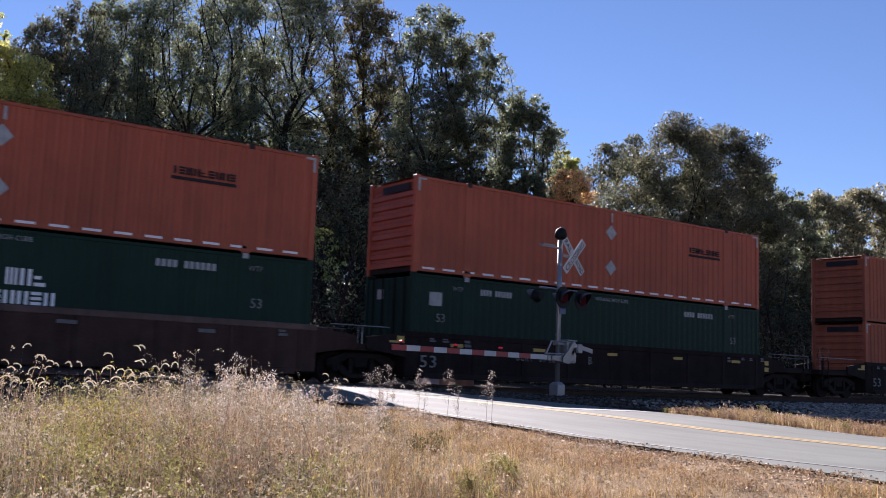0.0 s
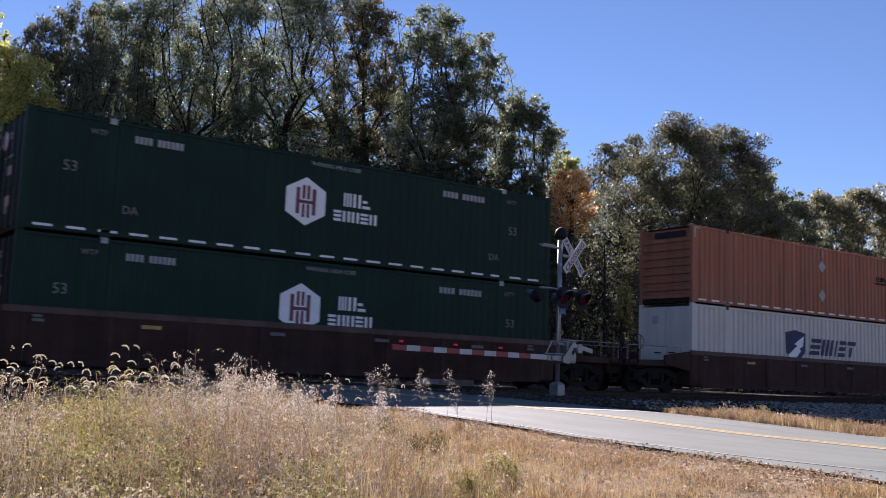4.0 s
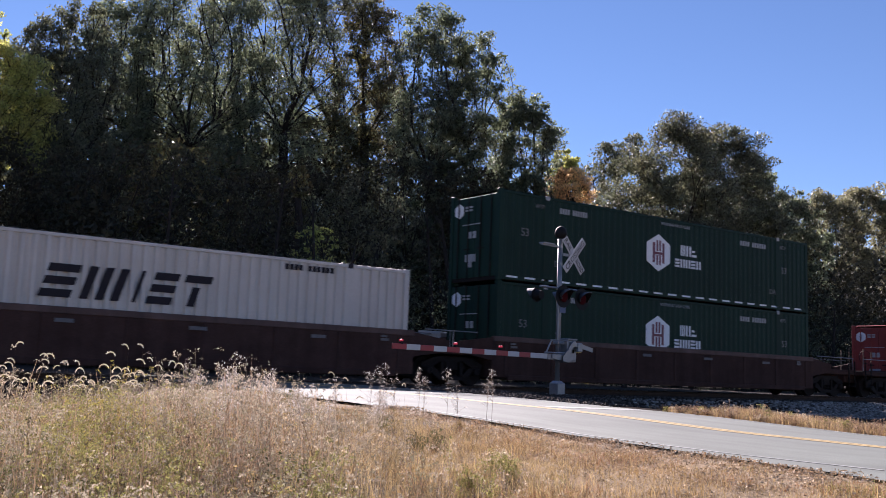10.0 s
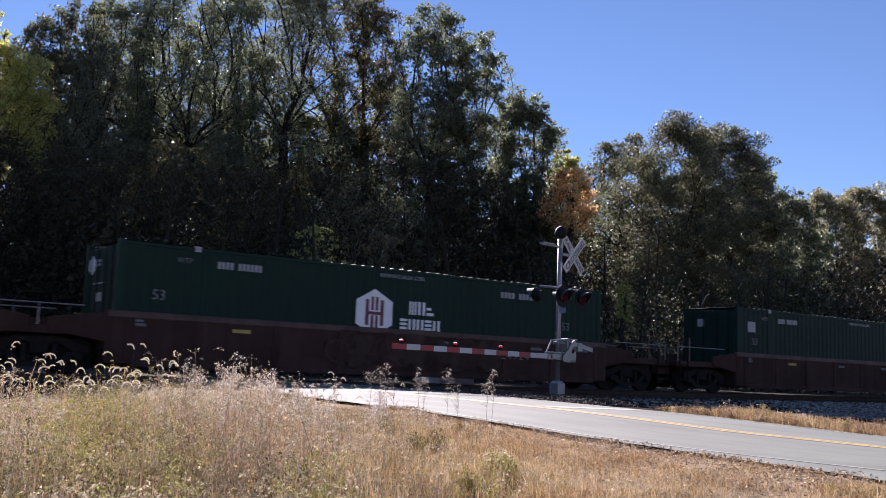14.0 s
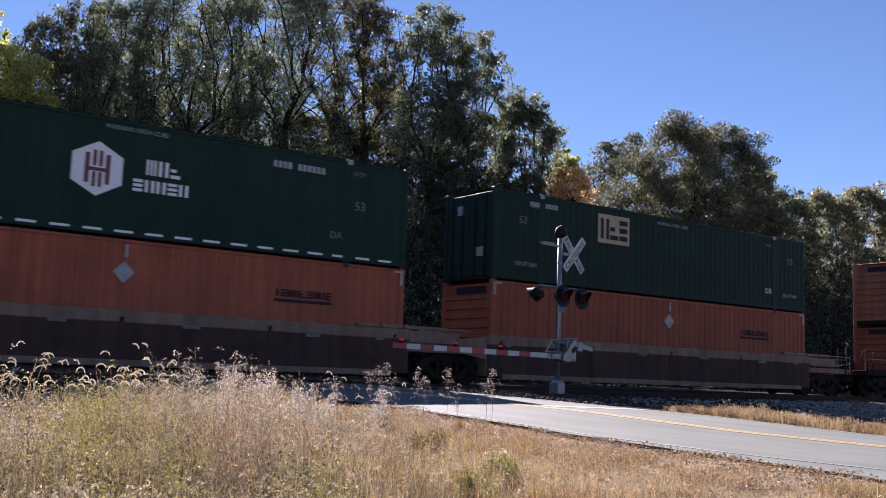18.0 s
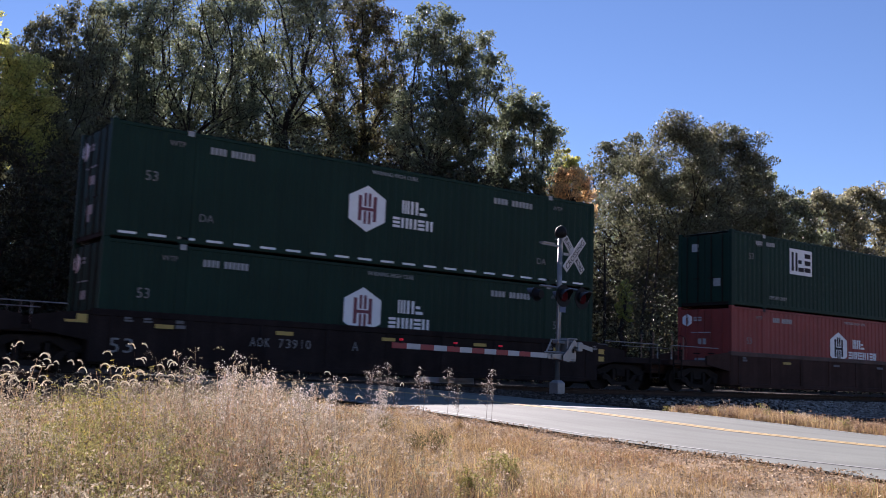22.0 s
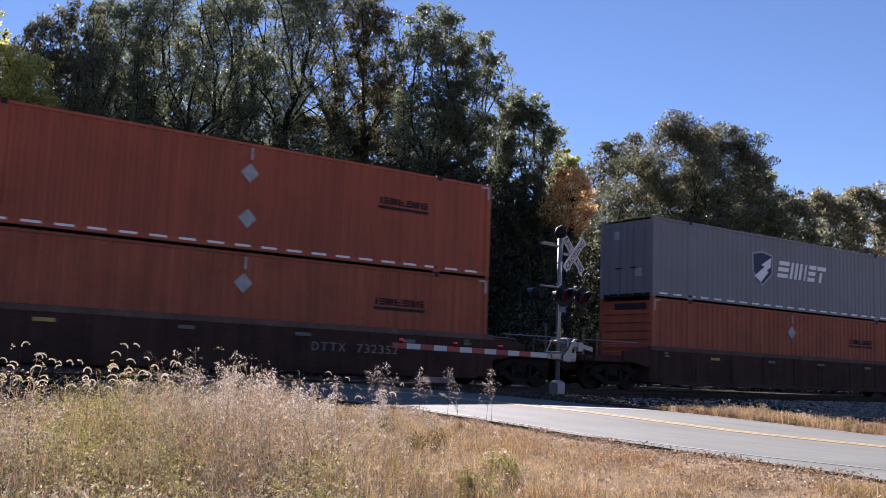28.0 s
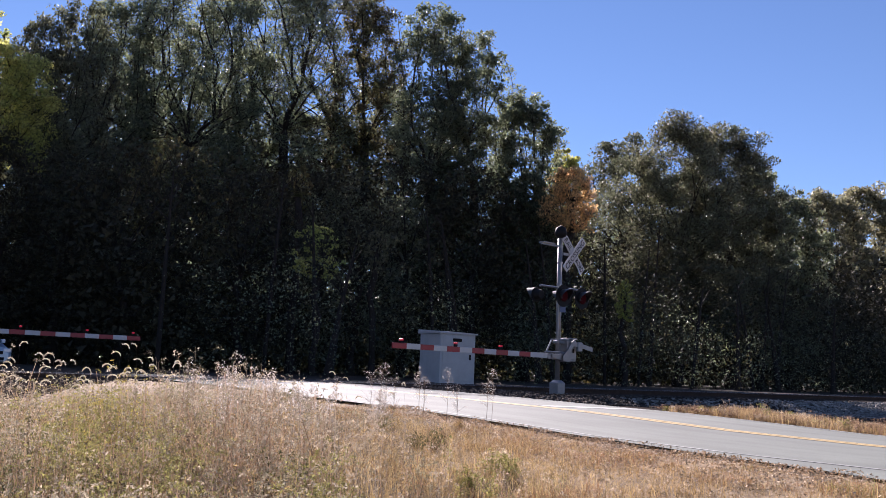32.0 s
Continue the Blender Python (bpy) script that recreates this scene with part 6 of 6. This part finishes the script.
part("mast", Solid().tube([(0, 0, 0.3), (0, 0, 4.12)], 0.065, 14), GALV, sig, smooth=True)
part("bell", Solid().tube([(0, 0, 4.10), (0, 0, 4.16), (0, -0.02, 4.24), (0, -0.02, 4.38), (0, -0.02, 4.45)], [0.05, 0.14, 0.17, 0.13, 0.02], 16), BLACK, sig, "dark electronic bell", True)
buck = part("crossbuck", Solid().box(0.04, 0.46, -0.09, -0.06, 3.66, 3.73), GALV, sig)
for k, (txt, ang) in enumerate((("RAIL     ROAD", -48), ("CROSSING", 48))):
    b = part("blade", Solid().box(-0.575, 0.575, -0.012, 0.012, -0.11, 0.11, 0.004), WHITESHEET, buck, "white crossbuck blade", at=pose(0.42, -0.11 - 0.03 * k, 3.71, 0, -ang, 0))
    for word, x0, wide in ((("RAIL", -0.54, 0.38), ("ROAD", 0.15, 0.40)) if k == 0 else (("CROSSING", -0.52, 1.04),)):
        part("letters", words(word, 0.205, BLACK, wide), BLACK, buck, "black letters", at=pose(0.42, -0.11 - 0.03 * k, 3.71, 0, -ang, 0) @ pose(x0, -0.016, -0.075))
part("side_arm", Solid().box(-0.74, -0.02, -0.03, 0.03, 3.87, 3.91).box(-0.74, -0.30, -0.09, 0.09, 3.91, 3.94), GALV, sig)
arm = part("lamp_arm", Solid().tube([(-0.76, 0, 2.80), (0.76, 0, 2.80)], 0.03, 8), GALV, sig)


def lamp(x, y, facing, lit):
    """A round flashing lamp with its backing disc and hood."""
    s = -1 if facing < 0 else 1
    disc = Solid().tube([(x, y, 2.57), (x, y + s * 0.012, 2.57)], 0.29 if s < 0 else 0.19, 26)
    d = part("backing_disc", disc, BLACK, sig, "black round backing disc")
    part("lamp_housing", Solid().tube([(x, y - s * 0.16, 2.57), (x, y + s * 0.03, 2.57)], [0.11, 0.16], 16), BLACK, d)
    lens = part("lens", Solid().tube([(x, y + s * 0.03, 2.57), (x, y + s * 0.055, 2.57)], [0.15, 0.12], 20), LAMPRED if lit else LAMPDARK, d)
    hood = Solid()
    rings = []
    for q in np.linspace(-0.15 * math.pi, 1.15 * math.pi, 13):
        ca, sa = math.cos(q), math.sin(q)
        rings.append([(x + 0.165 * ca, y + s * 0.03, 2.57 + 0.165 * sa), (x + 0.165 * ca, y + s * (0.10 + 0.20 * max(sa, 0)), 2.57 + 0.165 * sa),
                      (x + 0.18 * ca, y + s * (0.10 + 0.20 * max(sa, 0)), 2.57 + 0.18 * sa), (x + 0.18 * ca, y + s * 0.03, 2.57 + 0.18 * sa)])
    hood.loft(rings)
    part("hood", hood, HOODBLACK, d)


lamp(-0.12, -0.24, -1, True)
lamp(0.76, -0.14, -1, True)
lamp(-0.76, 0.10, 1, False)
lamp(0.28, 0.12, 1, False)
part("sign_plate", Solid().box(-0.05, 0.17, -0.09, -0.075, 2.16, 2.36), BLUESIGN, sig, "small blue notice plate")
machine = part("gate_machine", Solid().box(0.16, 0.52, -0.20, 0.20, 0.88, 1.46, 0.03), GALV, sig, "aluminium gate mechanism housing")
part("lid", Solid().box(0.14, 0.54, -0.22, 0.22, 1.46, 1.50, 0.012), GALV, machine)
part("door", Solid().box(0.20, 0.48, -0.222, -0.20, 0.94, 1.40, 0.008), GALV, machine)
part("latch", Solid().box(0.32, 0.36, -0.25, -0.222, 1.12, 1.22, 0.006), STEEL, machine)
part("mast_clamp", Solid().box(-0.10, 0.18, -0.10, 0.10, 0.92, 1.00, 0.01).box(-0.10, 0.18, -0.10, 0.10, 1.34, 1.42, 0.01), GALV, sig)
part("hub", Solid().tube([(0.0, -0.34, 1.0), (0.0, -0.10, 1.0)], [0.13, 0.13], 16), GALV, sig)


def flat_bar(name, pts, y, d):
    """A flat steel bar bent through pts [(x, z, half width)] in an upright plane."""
    up = [(x, z + w) for x, z, w in pts]
    dn = [(x, z - w) for x, z, w in reversed(pts)]
    return part(name, Solid().plate(up + dn, y, d).plate([(x, z) for x, z in reversed(up + dn)], y - d, -d), GALV, sig)


flat_bar("gate_side_arm", [(-0.62, 1.01, 0.045), (-0.20, 0.99, 0.08), (0.02, 0.98, 0.11)], -0.30, 0.05)
flat_bar("gate_side_arm", [(-0.26, 0.96, 0.06), (-0.08, 1.08, 0.10), (0.08, 1.28, 0.10), (0.20, 1.40, 0.06)], -0.36, 0.04)
flat_bar("counterweight_arm", [(0.10, 1.36, 0.05), (0.45, 1.33, 0.055), (1.02, 1.23, 0.055)], -0.30, 0.03)
part("counterweight", Solid().box(0.40, 0.58, -0.36, -0.25, 1.16, 1.40, 0.02), GALV, sig)
part("arm_brace", Solid().tube([(-0.62, -0.32, 1.43), (-0.84, -0.32, 1.08)], 0.022, 7), GALV, sig)
part("arm_brace", Solid().tube([(-0.66, -0.32, 1.42), (0.02, -0.32, 1.44)], 0.018, 7), GALV, sig)
part("arm_brace", Solid().tube([(-0.90, -0.34, 1.10), (-0.10, -0.34, 1.11)], 0.022, 7), GALV, sig)
gate = part("gate_arm", Solid().box(-0.75, -0.1, -0.32, -0.24, 0.93, 1.07, 0.01), GALV, sig, "lowered red and white gate arm")


def gate_bands(parent, n, x0, y, z, drop):
    for i in range(n):
        a, b = x0 - i * 0.4064, x0 - (i + 1) * 0.4064
        z0 = z + drop * i
        s = Solid().box(b, a, y - 0.022, y + 0.022, z0 - 0.062, z0 + 0.062, 0.006)
        part("arm_band", s, REDSHEET if (n - 1 - i) % 2 == 0 else WHITESHEET, parent)


def arm_lamp(parent, x, y, z):
    l = part("arm_lamp", Solid().box(x - 0.035, x + 0.035, y - 0.04, y + 0.04, z, z + 0.06, 0.008), BLACK, parent)
    part("lamp_lens", Solid().tube([(x, y - 0.05, z + 0.085), (x, y + 0.05, z + 0.085)], [0.024, 0.024], 14), LAMPGLOW, l, "glowing red gate lamp")


gate_bands(gate, 12, -0.98, -0.28, 1.01, 0.0022)
part("arm_root", Solid().box(-1.0, -0.7, -0.30, -0.26, 0.945, 1.075, 0.006), WHITESHEET, gate)
for x in (-2.45, -3.95, -5.60):
    arm_lamp(gate, x, -0.28, 1.085)

far = thing("crossing_gate", "lowered red and white gate arm beyond the track", "crossing gate", at=pose(3.2, 27.2, -0.1, 0, 0, 187))
part("mast_base", Solid().box(-0.19, 0.19, -0.19, 0.19, 0.0, 0.38, 0.05), GALV, far)
part("mast", Solid().tube([(0, 0, 0.3), (0, 0, 4.35)], 0.065, 12), GALV, far)
part("gate_machine", Solid().box(-0.16, 0.30, -0.24, 0.24, 0.78, 1.32, 0.04), GALV, far)
fg = part("gate_arm", Solid().box(-0.95, -0.1, -0.05, 0.05, 1.03, 1.17, 0.01), GALV, far)
gate_bands(fg, 14, -0.78, 0.0, 1.10, 0.0)
for x in (-3.1, -4.9, -6.25):
    arm_lamp(fg, x, 0.0, 1.17)

# ---- the relay cabinet ----
cab = thing("relay_cabinet", "silver-grey metal signal cabinet beside the track", "cabinet", at=pose(20.97, 29.0, 0.0))
part("body", Solid().box(0, 1.6, 0, 1.3, -0.05, 1.78, 0.02), CABINET, cab)
part("roof", Solid().add([(-0.06, -0.06, 1.78), (1.66, -0.06, 1.78), (1.66, 1.36, 1.78), (-0.06, 1.36, 1.78), (-0.06, -0.06, 1.83), (1.66, -0.06, 1.83), (1.66, 1.36, 1.93), (-0.06, 1.36, 1.93)],
                         [(0, 3, 2, 1), (4, 5, 6, 7), (0, 1, 5, 4), (1, 2, 6, 5), (2, 3, 7, 6), (3, 0, 4, 7)]), CABINET, cab)
door = part("door", Solid().box(0.10, 1.50, -0.022, 0.0, 0.08, 1.70, 0.008), CABINET, cab)
part("handle", Solid().box(1.30, 1.36, -0.07, -0.02, 0.85, 1.05, 0.01), STEEL, door)
part("vent", Solid().box(0.55, 0.95, -0.032, -0.02, 1.50, 1.62), STEEL, door)

# ---- the waiting car ----
car = thing("car", "silver-blue car waiting behind the far gate", "car", at=pose(7.78, 38.6, road_z(38.6) - 0.03, 0, 0, 7))


def body_section(y, w, z0, z1, r=0.12):
    return [(-w, y, z0 + r), (-w + r, y, z0), (w - r, y, z0), (w, y, z0 + r), (w, y, z1 - r), (w - r * 1.4, y, z1), (-w + r * 1.4, y, z1), (-w, y, z1 - r)]


part("body", Solid().loft([body_section(0.0, 0.70, 0.28, 0.66), body_section(0.12, 0.84, 0.22, 0.78), body_section(0.9, 0.90, 0.20, 0.95), body_section(1.5, 0.91, 0.20, 1.02),
                           body_section(3.6, 0.91, 0.20, 1.04), body_section(4.4, 0.85, 0.25, 1.0)]), CARPAINT, car, smooth=False)
part("cabin", Solid().loft([[(-0.80, 1.4, 1.0), (0.80, 1.4, 1.0), (0.80, 4.2, 1.0), (-0.80, 4.2, 1.0)], [(-0.62, 2.1, 1.45), (0.62, 2.1, 1.45), (0.62, 3.6, 1.45), (-0.62, 3.6, 1.45)]]), GLASS, car, "dark windows")
part("roof", Solid().box(-0.62, 0.62, 2.1, 3.6, 1.445, 1.49, 0.02), CARPAINT, car)
part("grille", Solid().box(-0.5, 0.5, -0.015, 0.03, 0.52, 0.64, 0.01), BLACK, car)
part("air_intake", Solid().box(-0.55, 0.55, -0.012, 0.05, 0.30, 0.42, 0.01), BLACK, car)
for sx in (-1, 1):
    part("headlight", Solid().box(min(sx * 0.52, sx * 0.80), max(sx * 0.52, sx * 0.80), 0.0, 0.25, 0.60, 0.74, 0.03), HEADLAMP, car)
    part("mirror", Solid().box(min(sx * 0.92, sx * 1.08), max(sx * 0.92, sx * 1.08), 1.5, 1.62, 0.95, 1.10, 0.02), CARPAINT, car)
    for y in (0.85, 3.5):
        w = part("wheel", Solid().tube([(sx * 0.72, y, 0.32), (sx * 0.90, y, 0.32)], 0.32, 18), TYRE, car)
        part("rim", Solid().tube([(sx * 0.90, y, 0.32), (sx * 0.915, y, 0.32)], 0.2, 14), GALV, w)

motions()
